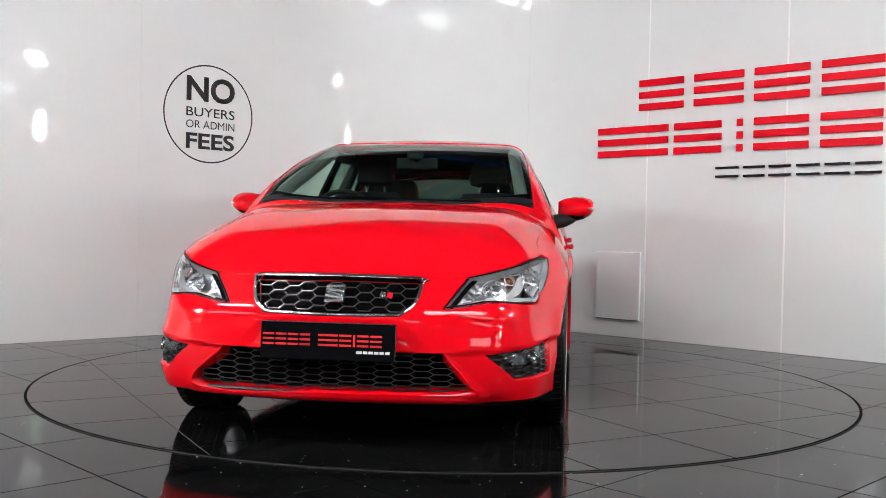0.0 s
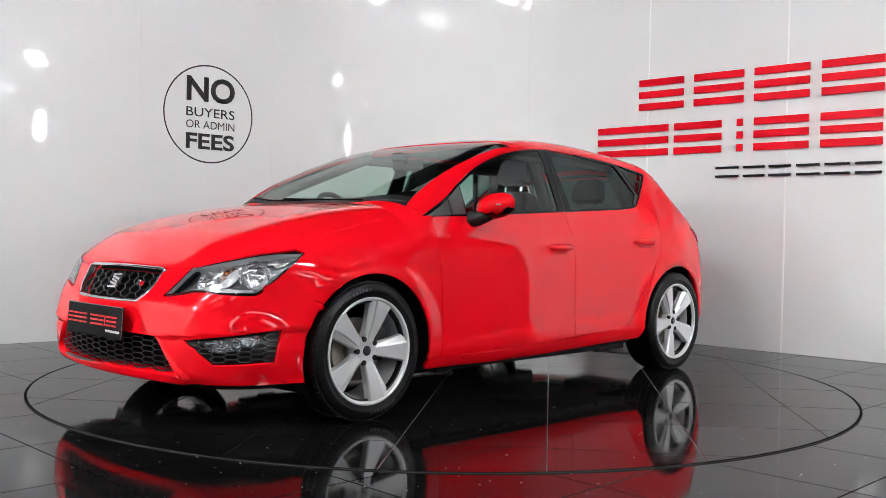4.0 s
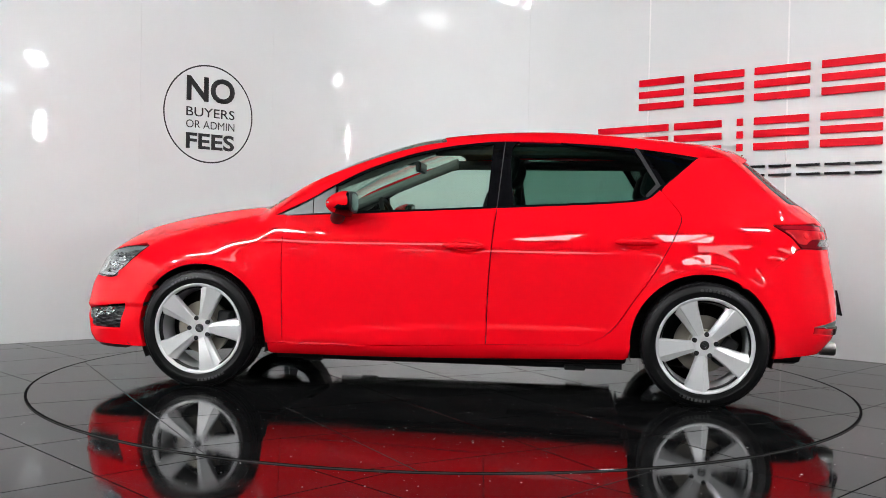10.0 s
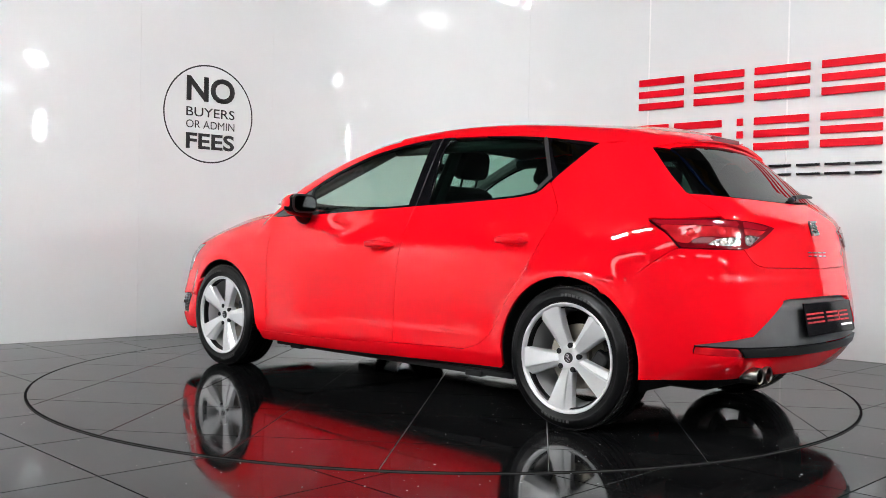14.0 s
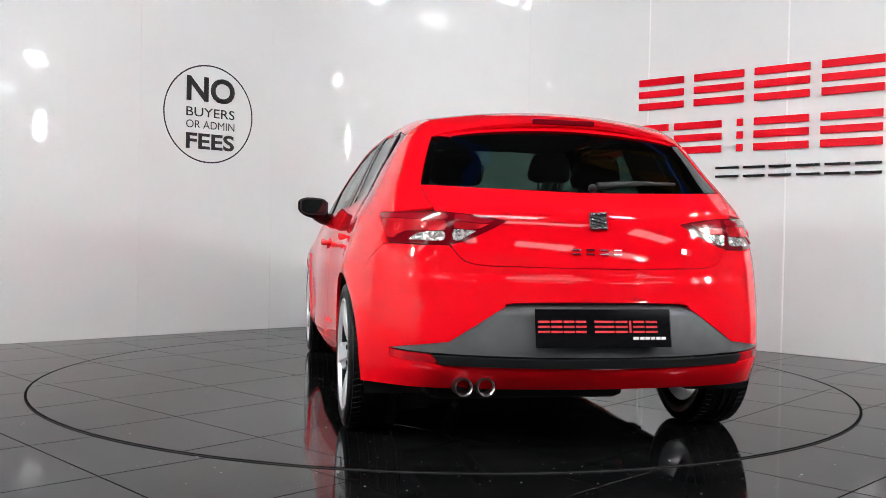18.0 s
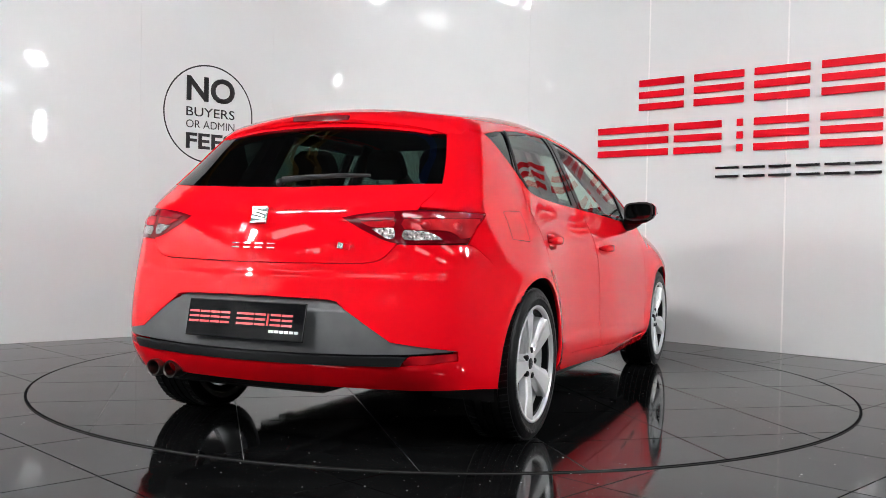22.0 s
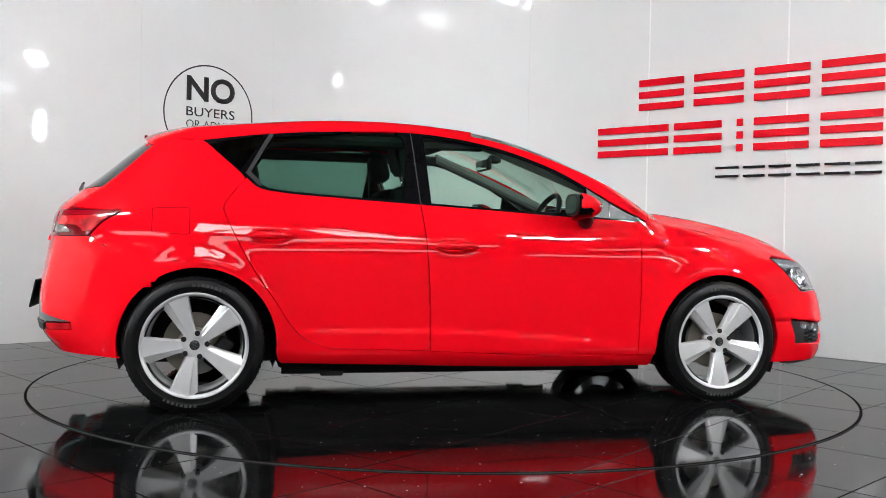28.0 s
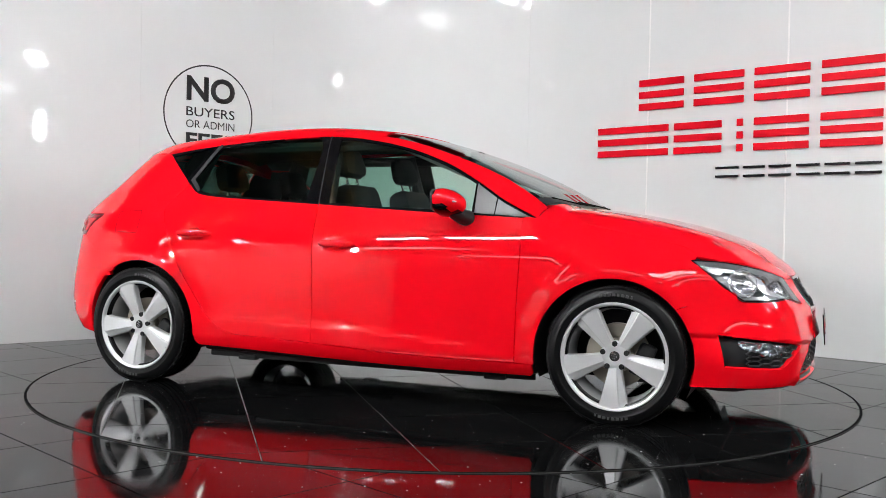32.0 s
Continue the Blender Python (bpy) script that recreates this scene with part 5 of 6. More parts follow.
    line = outline([(-29.75, 0.797), (-26.7, 0.7393)], [(-23.05, 0.7238), (0, 0.7188)], [(23.05, 0.7238), (26.7, 0.7393)], [(29.75, 0.797), (36, 0.797), (43.5, 0.80)], [(45.5, 0.79)], flank,
                   [(52, 0.254), (45, 0.262), (25, 0.268), (0, 0.268), (-25, 0.268), (-45, 0.262), (-52, 0.254)], full(flank), [(-45.5, 0.79)], [(-43.5, 0.80), (-36, 0.797)], unit=DEG)
    skin("rear_bumper", "rear", line, M_RED, BODY, holes=[insert], cell=0.02, unit=DEG, rim=0.03, relief=lambda uv, p: 0.004 * np.clip((0.69 - uv[:, 1]) / 0.02, 0, 1) * np.clip((44 - np.abs(uv[:, 0])) / 12, 0, 1))
    def insert_relief(uv, p):
        z = uv[:, 1]
        return -0.022 * np.clip((z - 0.56) / 0.03, 0, 1)
    ins = skin("bumper_insert", "rear", plate, M_GREY_PLASTIC, BODY, "dark grey plastic bumper insert", lift=0.0, cell=0.02, unit=DEG, relief=insert_relief)
    lip = outline([(-31.5, 0.395), (-15, 0.389), (0, 0.388), (15, 0.389)], [(31.5, 0.395), (30.5, 0.364)], [(30.5, 0.363), (15, 0.358), (0, 0.357), (-15, 0.358)], [(-30.5, 0.363)], unit=DEG)
    skin("lip", "rear", lip, M_BLACK, ins, lift=0.011, cell=0.03, unit=DEG)
    for s in (1, -1):
        l = outline([(s * 32.2, 0.395), (s * 40.9, 0.403)], [(s * 40.9, 0.403), (s * 41.1, 0.379)], [(s * 41.1, 0.378), (s * 31.2, 0.365)], unit=DEG)
        skin("reflector", "rear", l, M_LAMP_RED, ins, "red rear reflector", lift=0.002, cell=0.02, unit=DEG)
        tail_lamp(s)
        head_lamp(s)


def build_under():
    bm = bmesh.new()
    box(bm, (0.0, 0, 0.235), (1.88, 1.56, 0.09), None, 0.02)
    box(bm, (1.86, 0, 0.255), (0.32, 1.3, 0.07), None, 0.02)
    box(bm, (-1.78, 0, 0.32), (0.24, 1.1, 0.07), None, 0.02)
    box(bm, (0.0, 0, 0.36), (3.3, 1.1, 0.14), None, 0.02)
    part("underbody", bm, M_INNER, car, "black underside")
    bm = bmesh.new()
    rod(bm, (-0.3, 0.25, 0.185), (-1.6, 0.3, 0.2), 0.03)
    part("exhaust_pipe", bm, M_INNER, car)
    bm = bmesh.new()
    box(bm, (-1.70, 0.2, 0.265), (0.3, 0.8, 0.13), None, 0.04)
    part("silencer", bm, M_INNER, car)
    bm = bmesh.new()
    box(bm, (1.35, 0, 0.185), (0.75, 1.0, 0.02), None, 0.006)
    part("engine_tray", bm, M_INNER, car)
    for s in (1, -1):
        bm = bmesh.new()
        box(bm, (0, 0.735 * s, 0.188), (1.84, 0.02, 0.06), None, 0.005)
        for x in (0.72, -0.68):
            box(bm, (x, 0.735 * s, 0.163), (0.11, 0.045, 0.03), None, 0.008)
        part("sill_flange", bm, M_INNER, car, "black seam flange with jacking points under the sill")
    for c in (WELL_F, WELL_R):
        for s in (1, -1):
            bm = bmesh.new()
            rows = []
            for y in (0.56, 0.9):
                rows.append([bm.verts.new((x, min(y, float(onto("side", [(x, max(z, 0.2))])[0][1]) - 0.012) * s, z)) for x, z in arc(c[0], c[1], WELL + 0.002, -26 if c is WELL_F else -18, 198, 30)])
            for i in range(30):
                bm.faces.new((rows[0][i], rows[0][i + 1], rows[1][i + 1], rows[1][i]))
            bm.faces.new(rows[0])
            smooth(part("wheel_arch_liner", bm, M_BLACK, car), 50)
    # the dark edge under the front bumper
    line = outline([(-48, 0.212), (-20, 0.214), (0, 0.214), (20, 0.214), (48, 0.212)], [(46, 0.172), (0, 0.172), (-46, 0.172)], unit=DEG)
    skin("chin", "front", line, M_BLACK, car, lift=-0.012, cell=0.04, unit=DEG)


def build_wheel():
    wheel = empty("wheel", "", "")
    wheel.parent = car
    tread = []
    for a, b in ((-0.092, -0.058), (-0.05, -0.02), (-0.012, 0.012), (0.02, 0.05), (0.058, 0.092)):
        r = 0.3135 - abs((a + b) / 2) * 0.02
        tread += [(r - 0.006, a - 0.0005), (r, a), (r, b), (r - 0.006, b + 0.0005)]
    side = [(0.216, 0.088), (0.236, 0.0965), (0.242, 0.1035), (0.2465, 0.1045), (0.2475, 0.1065), (0.256, 0.1085), (0.266, 0.1092), (0.2675, 0.1102), (0.282, 0.1088), (0.2835, 0.1076), (0.294, 0.1054), (0.302, 0.1005), (0.3065, 0.0935)]
    bm = bmesh.new()
    lathe(bm, [(r, -y) for r, y in side] + tread + side[::-1], 96, closed=True)
    tyre = smooth(part("tyre", bm, M_TYRE, wheel, "black low profile tyre"), 35)
    # raised marks on the sidewall, as plain bars
    bm = bmesh.new()
    for a0 in (20, 200):
        for k in range(8):
            box(bm, (0, 0.1096, 0.2745), (0.014 if k % 3 else 0.009, 0.0016, 0.013), pose(0, 0, 0, 0, a0 + 4.2 * k, 0))
    part("sidewall_mark", bm, M_TYRE_MARK, tyre)["kind"] = "stuff"
    # cross cuts of the tread's shoulders
    bm = bmesh.new()
    for k in range(72):
        for s in (1, -1):
            a = 360 * k / 72 + (2.5 if s > 0 else 0)
            box(bm, (0, 0.076 * s, 0.3125), (0.0045, 0.036, 0.0045), pose(0, 0, 0, 0, a, 0) @ pose(0, 0, 0, 0, 0, 14 * s))
    part("tread_cut", bm, M_INNER, wheel)["kind"] = "stuff"
    bm = bmesh.new()
    lathe(bm, [(0.2388, 0.1005), (0.242, 0.104), (0.241, 0.1075), (0.2365, 0.1085), (0.230, 0.1065), (0.226, 0.1), (0.223, 0.088), (0.217, 0.066), (0.207, 0.02), (0.205, -0.06), (0.214, -0.09)], 96)
    smooth(part("rim", bm, M_ALLOY, wheel, "silver alloy rim"), 50)
    # one broad spoke: a bevelled beam that widens to the rim
    rs = [0.030, 0.055, 0.080, 0.110, 0.140, 0.170, 0.195, 0.214, 0.2275]
    wide = curve((0.03, 0.024), (0.055, 0.026), (0.08, 0.030), (0.11, 0.0365), (0.14, 0.043), (0.17, 0.050), (0.195, 0.056), (0.2275, 0.068))
    face = curve((0.03, 0.078), (0.055, 0.081), (0.08, 0.0865), (0.11, 0.092), (0.14, 0.0965), (0.17, 0.0995), (0.2, 0.1015), (0.2275, 0.1025))
    bm = bmesh.new()
    rows = []
    for r in rs:
        w, y = float(wide(r)), float(face(r))
        dip = 0.004 + 0.010 * min(1, max(0, (r - 0.05) / 0.08))
        ring = [(-w - 0.004, y - 0.036), (-w - 0.001, y - 0.008), (-w * 0.90, y - 0.001), (-w * 0.30, y), (w * 0.36, y + 0.0022), (w * 0.43, y + 0.0008), (w * 0.50, y - dip * 0.45), (w * 0.92, y - dip), (w + 0.001, y - dip - 0.004), (w + 0.004, y - 0.042)]
        rows.append([bm.verts.new((x, yy, r)) for x, yy in ring])
    for a, b in zip(rows, rows[1:]):
        for i in range(len(a) - 1):
            bm.faces.new((a[i], b[i], b[i + 1], a[i + 1]))
    bmesh.ops.recalc_face_normals(bm, faces=bm.faces[:])
    if sum(f.normal.y for f in bm.faces) < 0:
        bmesh.ops.reverse_faces(bm, faces=bm.faces[:])
    first = smooth(part("spoke", bm, M_ALLOY, wheel), 20)
    for k in range(1, 5):
        ob = new("spoke", first.data)
        ob.parent = wheel
        ob.matrix_basis = pose(0, 0, 0, 0, 72 * k, 0)
    bm = bmesh.new()
    lathe(bm, [(0.0, 0.081), (0.031, 0.082), (0.034, 0.0825), (0.05, 0.0825), (0.064, 0.079), (0.068, 0.07), (0.066, 0.03), (0.0, 0.03)], 60)
    smooth(part("hub", bm, M_ALLOY, wheel), 40)
    bm = bmesh.new()
    lathe(bm, [(0.0, 0.0865), (0.019, 0.086), (0.0225, 0.084), (0.0235, 0.078)], 40)
    smooth(part("hub_cap", bm, M_BLACK, wheel, "dark hub cap with a silver mark"), 40)
    bm = bmesh.new()
    for x, w in ((-0.0105, 0.018), (0.0, 0.026), (0.0105, 0.018)):
        box(bm, (x * 0.5, 0.0868, x), (w, 0.003, 0.0065), pose(0, 0, 0, 0, 15, 0), 0.0005)
    part("emblem", bm, M_SATIN, wheel)
    for k in range(5):
        a = radians(72 * k + 36)
        x, z = 0.0555 * math.sin(a), 0.0555 * math.cos(a)
        bm = bmesh.new()
        rod(bm, (x, 0.07, z), (x, 0.0865, z), 0.0122, 16)
        rod(bm, (x, 0.0862, z), (x, 0.089, z), 0.0075, 6)
        part("wheel_bolt", bm, M_INNER, wheel)
    bm = bmesh.new()
    lathe(bm, [(0.06, 0.035), (0.075, 0.035), (0.078, 0.012), (0.144, 0.012), (0.144, -0.012), (0.06, -0.012)], 60)
    smooth(part("brake_disc", bm, M_DISC, wheel, "bare steel brake disc"), 30)
    bm = bmesh.new()
    lathe(bm, [(0.0, 0.03), (0.074, 0.034), (0.074, 0.01)], 40)
    part("disc_bell", bm, M_RUST, wheel)
    bm = bmesh.new()
    box(bm, (-0.11, 0.005, 0.03), (0.075, 0.07, 0.15), pose(0, 0, 0, 0, 12, 0), 0.014)
    part("caliper", bm, M_INNER, wheel)
    return wheel


M_EMBLEM_GROUND = material("emblem_ground", (0.12, 0.12, 0.125), 0.2, 0.9)
M_SATIN_BRIGHT = material("rear_emblem_chrome", (0.62, 0.63, 0.65), 0.14, 1.0)
M_TIP = material("tailpipe_steel", (0.24, 0.23, 0.22), 0.28, 1.0)
M_MIRROR = material("mirror_face", (0.12, 0.13, 0.13), 0.03, 1.0)


def build_mirrors():
    for s in (1, -1):
        bm = bmesh.new()
        secs = ((0.815, 0.014, 0.046, 0.520, 0.976), (0.845, 0.050, 0.056, 0.523, 0.982), (0.90, 0.068, 0.060, 0.521, 0.989), (0.95, 0.066, 0.054, 0.518, 0.995), (0.985, 0.052, 0.040, 0.512, 1.000), (1.001, 0.03, 0.022, 0.505, 1.003))
        rows = []
        for y, dx, dz, cx, cz in secs:
            ring = []
            for k in range(28):
                a = 2 * math.pi * k / 28
                c, q = math.cos(a), math.sin(a)
                if c > 0:
                    x, z = 1.4 * dx * c ** 0.9, 1.1 * dz * math.copysign(abs(q) ** 0.8, q) * (1 - 0.25 * c)
                else:
                    x, z = -0.72 * dx * abs(c) ** 0.4, 1.1 * dz * math.copysign(abs(q) ** 0.5, q)
                ring.append(bm.verts.new((cx + x, y * s, cz + z - 0.08 * max(0, x))))
            rows.append(ring)
        for a, b in zip(rows, rows[1:]):
            for k in range(28):
                bm.faces.new((a[k], a[(k + 1) % 28], b[(k + 1) % 28], b[k]))
        bm.faces.new(rows[0])
        bm.faces.new(rows[-1])
        bmesh.ops.recalc_face_normals(bm, faces=bm.faces[:])
        for f in bm.faces:
            m = f.calc_center_median()
            low = (m.z < 0.974 and m.x < 0.55) or m.z < 0.952 or m.x < 0.497 or f.normal.x < -0.45
            f.material_index = 1 if low else 0
        cap = part("door_mirror", bm, M_RED, car, "red door mirror with a black underside")
        cap.data.materials.append(M_GLOSS_BLACK)
        smooth(cap, 50)
        for nm, x0, x1, w, h, mat in (("mirror_glass", 0.4655, 0.470, 0.074, 0.043, M_MIRROR), ("mirror_bezel", 0.468, 0.500, 0.084, 0.053, M_BLACK)):
            bm = bmesh.new()
            rings = []
            for x in (x0, x1):
                ring = []
                for k in range(32):
                    c, q = math.cos(2 * math.pi * k / 32), math.sin(2 * math.pi * k / 32)
                    ring.append(bm.verts.new((x, (0.905 + w * math.copysign(abs(c) ** 0.55, c)) * s, 0.998 + h * math.copysign(abs(q) ** 0.55, q) + 0.06 * w * c)))
                rings.append(ring)
            for k in range(32):
                bm.faces.new((rings[0][k], rings[0][(k + 1) % 32], rings[1][(k + 1) % 32], rings[1][k]))
            bm.faces.new(rings[0])
            bm.faces.new(rings[1])
            bmesh.ops.recalc_face_normals(bm, faces=bm.faces[:])
            smooth(part(nm, bm, mat, cap, "mirror glass" if nm == "mirror_glass" else ""), 40)
        pts = [(0.585, 0.795 * s, 0.918), (0.572, 0.84 * s, 0.926), (0.552, 0.875 * s, 0.945), (0.538, 0.895 * s, 0.968)]
        smooth(part("mirror_stalk", tube_mesh(pts, [0.040, 0.038, 0.038, 0.042], 14, 1.0), M_BLACK, cap))
        bm = bmesh.new()
        box(bm, (0.588, 0.955 * s, 0.992), (0.012, 0.085, 0.009), pose(0, 0, 0), 0.003)
        part("side_repeater", bm, M_CLEAR, cap)


def build_spoiler():
    """A lip that carries the roof's line out over the rear window."""
    bm = bmesh.new()
    rows, n = [], 32
    for i in range(n + 1):
        y = -0.59 + 1.18 * i / n
        e = max(0, abs(y) - 0.47)
        tip = -1.605 + 0.17 * y * y + 4.0 * e * e
        a, b = onto("top", [(-1.38, y), (-1.46, y)])
        fall = (b[2] - a[2]) / 0.08
        zt = b[2] + fall * (-1.46 - tip) * 1.15 - 0.5 * e * e
        prof = [(-1.40, a[2] + fall * 0.02 + 0.0015), (-1.46, b[2] + 0.003), ((tip - 1.46) / 2, (b[2] + zt) / 2 + 0.006), (tip + 0.012, zt + 0.003), (tip, zt - 0.006), (tip + 0.006, zt - 0.018), (tip + 0.06, zt - 0.034), (-1.42, zt - 0.03)]
        rows.append([bm.verts.new((x, y, z)) for x, z in prof])
    for a, b in zip(rows, rows[1:]):
        for k in range(8):
            bm.faces.new((a[k], a[(k + 1) % 8], b[(k + 1) % 8], b[k]))
    bm.faces.new(rows[0])
    bm.faces.new(rows[-1])
    bmesh.ops.recalc_face_normals(bm, faces=bm.faces[:])
    sp = smooth(part("roof_spoiler", bm, M_RED, car, "red roof spoiler"), 30)
    mid = rows and onto("top", [(-1.46, 0.0)])[0][2]
    bm = bmesh.new()
    box(bm, (-1.597, 0, mid - 0.046), (0.016, 0.27, 0.022), pose(0, 0, 0), 0.004)
    part("brake_light", bm, M_LAMP_DEEP, sp, "dark red high brake light")


def build_plate(name, view, z):
    """A black display plate with a pale rim; its dealer name is plain bars."""
    m = frame_at(view, 0, z, 0.012)
    bm = bmesh.new()
    box(bm, (0, 0, 0), (0.522, 0.142, 0.006), None, 0.002)
    plate = part(name, bm, M_GLOSS_BLACK, car, "black plate with red bars and a pale edge")
    tilt = Matrix.Translation(m.translation) @ Matrix(((0, 0, 1, 0), (1, 0, 0, 0), (0, 1, 0, 0), (0, 0, 0, 1))) if view == "front" else \
        Matrix.Translation(m.translation) @ Matrix(((0, 0, -1, 0), (-1, 0, 0, 0), (0, 1, 0, 0), (0, 0, 0, 1)))
    plate.matrix_basis = tilt @ pose(0, 0, 0.006, -4 if view == "front" else -12)
    bm = bmesh.new()
    box(bm, (0, 0.069, 0.0035), (0.514, 0.003, 0.002))
    box(bm, (0.2595, 0, 0.0035), (0.0025, 0.132, 0.002))
    part("rim", bm, M_SATIN if view == "front" else M_BLACK, plate, "pale metal edge" if view == "front" else "black edge")
    x = -0.252
    for w, gap in ((0.044, 0.006), (0.042, 0.006), (0.04, 0.006), (0.04, 0.032), (0.075, 0.006), (0.046, 0.007), (0.008, 0.007), (0.044, 0.006), (0.045, 0)):
        for dz in (0.0185, 0.0, -0.0185) if w > 0.02 else (0.0,):
            bm = bmesh.new()
            box(bm, (x + w / 2, 0.004 + dz, 0.0036), (w, 0.008 if w > 0.02 else 0.045, 0.0014))
            part("red_bar", bm, M_PLATE_RED, plate)
        x += w + gap
    x = 0.110
    for w in (0.025, 0.02, 0.02, 0.02, 0.02, 0.02):
        bm = bmesh.new()
        box(bm, (x + w / 2, -0.038, 0.0036), (w - 0.003, 0.010, 0.0014))
        part("white_bar", bm, M_PLATE_WHITE, plate)
        x += w + 0.001


def build_marks():
    # front and rear emblems: plain chrome blocks with slanting grooves
    for view, z, size, back in (("front", 0.606, 0.078, -0.012), ("rear", 0.897, 0.07, 0.003)):
        m = frame_at(view, 0, z, back)
        bm = bmesh.new()
        box(bm, (0, 0, 0), (size, size * 0.98, 0.010), None, 0.004)
        em = part("emblem", bm, M_EMBLEM_GROUND, car, "square chrome emblem")
        em.matrix_basis = m
        for k, tilt, wide in ((0.40, 4, 0.96), (0.17, -10, 0.92), (-0.02, -16, 0.80), (-0.20, -10, 0.92), (-0.41, 4, 0.96)):
            bm = bmesh.new()
            box(bm, (0, 0, 0), (size * wide, size * 0.135, 0.007), pose(0, k * size, 0.0062, 8, 0, tilt), 0.002)
            part("slat", bm, M_EMBLEM if view == "front" else M_SATIN_BRIGHT, em)
    # model name on the tailgate and trim marks: plain bars
    for a in (-4.4, -1.5, 1.4, 4.3):
        bm = bmesh.new()
        for dz in (0.008, -0.008):
            box(bm, (0, dz, 0), (0.034, 0.006, 0.006), None, 0.001)
        mk = part("name_bar", bm, M_CHROME, car, "small chrome bars")
        mk.matrix_basis = frame_at("rear", a + 0.6, 0.782, 0.003)
    for view, a, z, back in (("rear", -19.5, 0.787, 0.003), ("front", 10.5, 0.607, -0.012)):
        bm = bmesh.new()
        box(bm, (-0.012, 0, 0), (0.022, 0.022, 0.006), pose(0, 0, 0, 0, 0, -8), 0.001)
        mk = part("trim_mark", bm, M_SATIN, car, "small silver and red mark")
        mk.matrix_basis = frame_at(view, a, z, back)
        bm = bmesh.new()
        box(bm, (0.014, 0, 0), (0.02, 0.022, 0.006), pose(0, 0, 0, 0, 0, -8), 0.001)
        part("red_mark", bm, M_SIGN_RED, mk)


def build_tow_cover():
    """A round cap in the rear insert, set off by a fine groove."""
    m = frame_at("rear", -27.0, 0.432, -0.003)
    bm = bmesh.new()
    lathe(bm, [(0.0, 0.0015), (0.0225, 0.0015), (0.024, 0.0), (0.024, -0.004)], 32)
    bmesh.ops.rotate(bm, cent=(0, 0, 0), matrix=Matrix.Rotation(radians(90), 3, "X"), verts=bm.verts[:])
    cap = smooth(part("tow_eye_cover", bm, M_GREY_PLASTIC, car, "round grey tow eye cover"), 30)
    cap.matrix_basis = m
    bm = bmesh.new()
    lathe(bm, [(0.0238, 0.0), (0.0245, 0.0012), (0.026, 0.0012), (0.0266, 0.0)], 32)
    bmesh.ops.rotate(bm, cent=(0, 0, 0), matrix=Matrix.Rotation(radians(90), 3, "X"), verts=bm.verts[:])
    part("groove", bm, M_BLACK, cap)


def build_exhaust():
    for y in (0.418, 0.502):
        bm = bmesh.new()
        lathe(bm, [(0.027, 0.16), (0.0325, 0.165), (0.035, 0.16), (0.0345, 0.09), (0.0305, 0.09), (0.0295, 0.155)], 32)
        bmesh.ops.transform(bm, matrix=pose(-1.865, y, 0.279, 0, 0, 90), verts=bm.verts[:])
        tip = smooth(part("exhaust_tip", bm, M_TIP, car, "round chrome tailpipe"), 40)
        bm = bmesh.new()
        rod(bm, (-1.965, y, 0.279), (-1.96, y, 0.279), 0.0295, 24)
        part("bore", bm, M_INNER, tip)


def build_wipers():
    for pts, nm in (([(1.0, 0.44, 1.012), (1.005, 0.1, 1.04), (0.985, -0.24, 1.035)], "wiper"), ([(1.018, -0.02, 1.018), (1.0, -0.3, 1.02), (0.94, -0.58, 1.03)], "wiper")):
        top = onto("top", [(p[0], p[1]) for p in pts])
        line = spline([(t[0], t[1], t[2] + 0.003) for t in top], 0.05) + [np.array((top[-1][0], top[-1][1], top[-1][2] + 0.003))]
        smooth(part(nm, tube_mesh([tuple(p) for p in line], 0.005, 8, 0.7), M_DEEP_BLACK, car, "black windscreen wiper"))
    # cowl between bonnet and glass
    line = outline([(1.045, 0.0), (1.035, 0.25), (0.99, 0.5), (0.94, 0.69)], [(0.90, 0.69), (0.96, 0.45), (1.0, 0.2), (1.005, 0.0), (1.0, -0.2), (0.96, -0.45)], [(0.90, -0.69), (0.94, -0.69)], [(0.99, -0.5), (1.035, -0.25)])
    skin("cowl", "top", line, M_BLACK, car, "black scuttle panel", lift=0.001, cell=0.04)
    # rear wiper
    pts = [frame_at("rear", k, z, 0.02).translation for k, z in ((-2, 1.02), (-8, 1.031), (-16, 1.038), (-24, 1.04))]
    w = smooth(part("rear_wiper", tube_mesh(pts, [0.014, 0.011, 0.009, 0.006], 8, 0.8), M_BLACK, car, "black rear wiper"))
    bm = bmesh.new()
    bmesh.ops.create_uvsphere(bm, u_segments=14, v_segments=8, radius=0.017)
    bmesh.ops.transform(bm, matrix=frame_at("rear", -1, 1.02, 0.008), verts=bm.verts[:])
    smooth(part("wiper_pivot", bm, M_BLACK, w))


def build_flap():
    line = outline([(-1.36, 0.94), (-1.50, 0.935)], [(-1.515, 0.925), (-1.515, 0.83)], [(-1.505, 0.822), (-1.36, 0.815)], [(-1.348, 0.825), (-1.348, 0.93)])
    p = onto("side", line, -1)
    bm = bmesh.new()
    n = slope(p)
    c = p.mean(0)
    m = len(p)
    ins = p + (c - p) * 0.032
    a = [bm.verts.new(q + k * 0.0008) for q, k in zip(p, n)]
    b = [bm.verts.new(q + k * 0.0008) for q, k in zip(ins, n)]
    for i in range(m):
        bm.faces.new((a[i], a[(i + 1) % m], b[(i + 1) % m], b[i]))
    part("fuel_flap_seam", bm, M_LAMP_DEEP, car, "thin dark seam of the fuel flap")


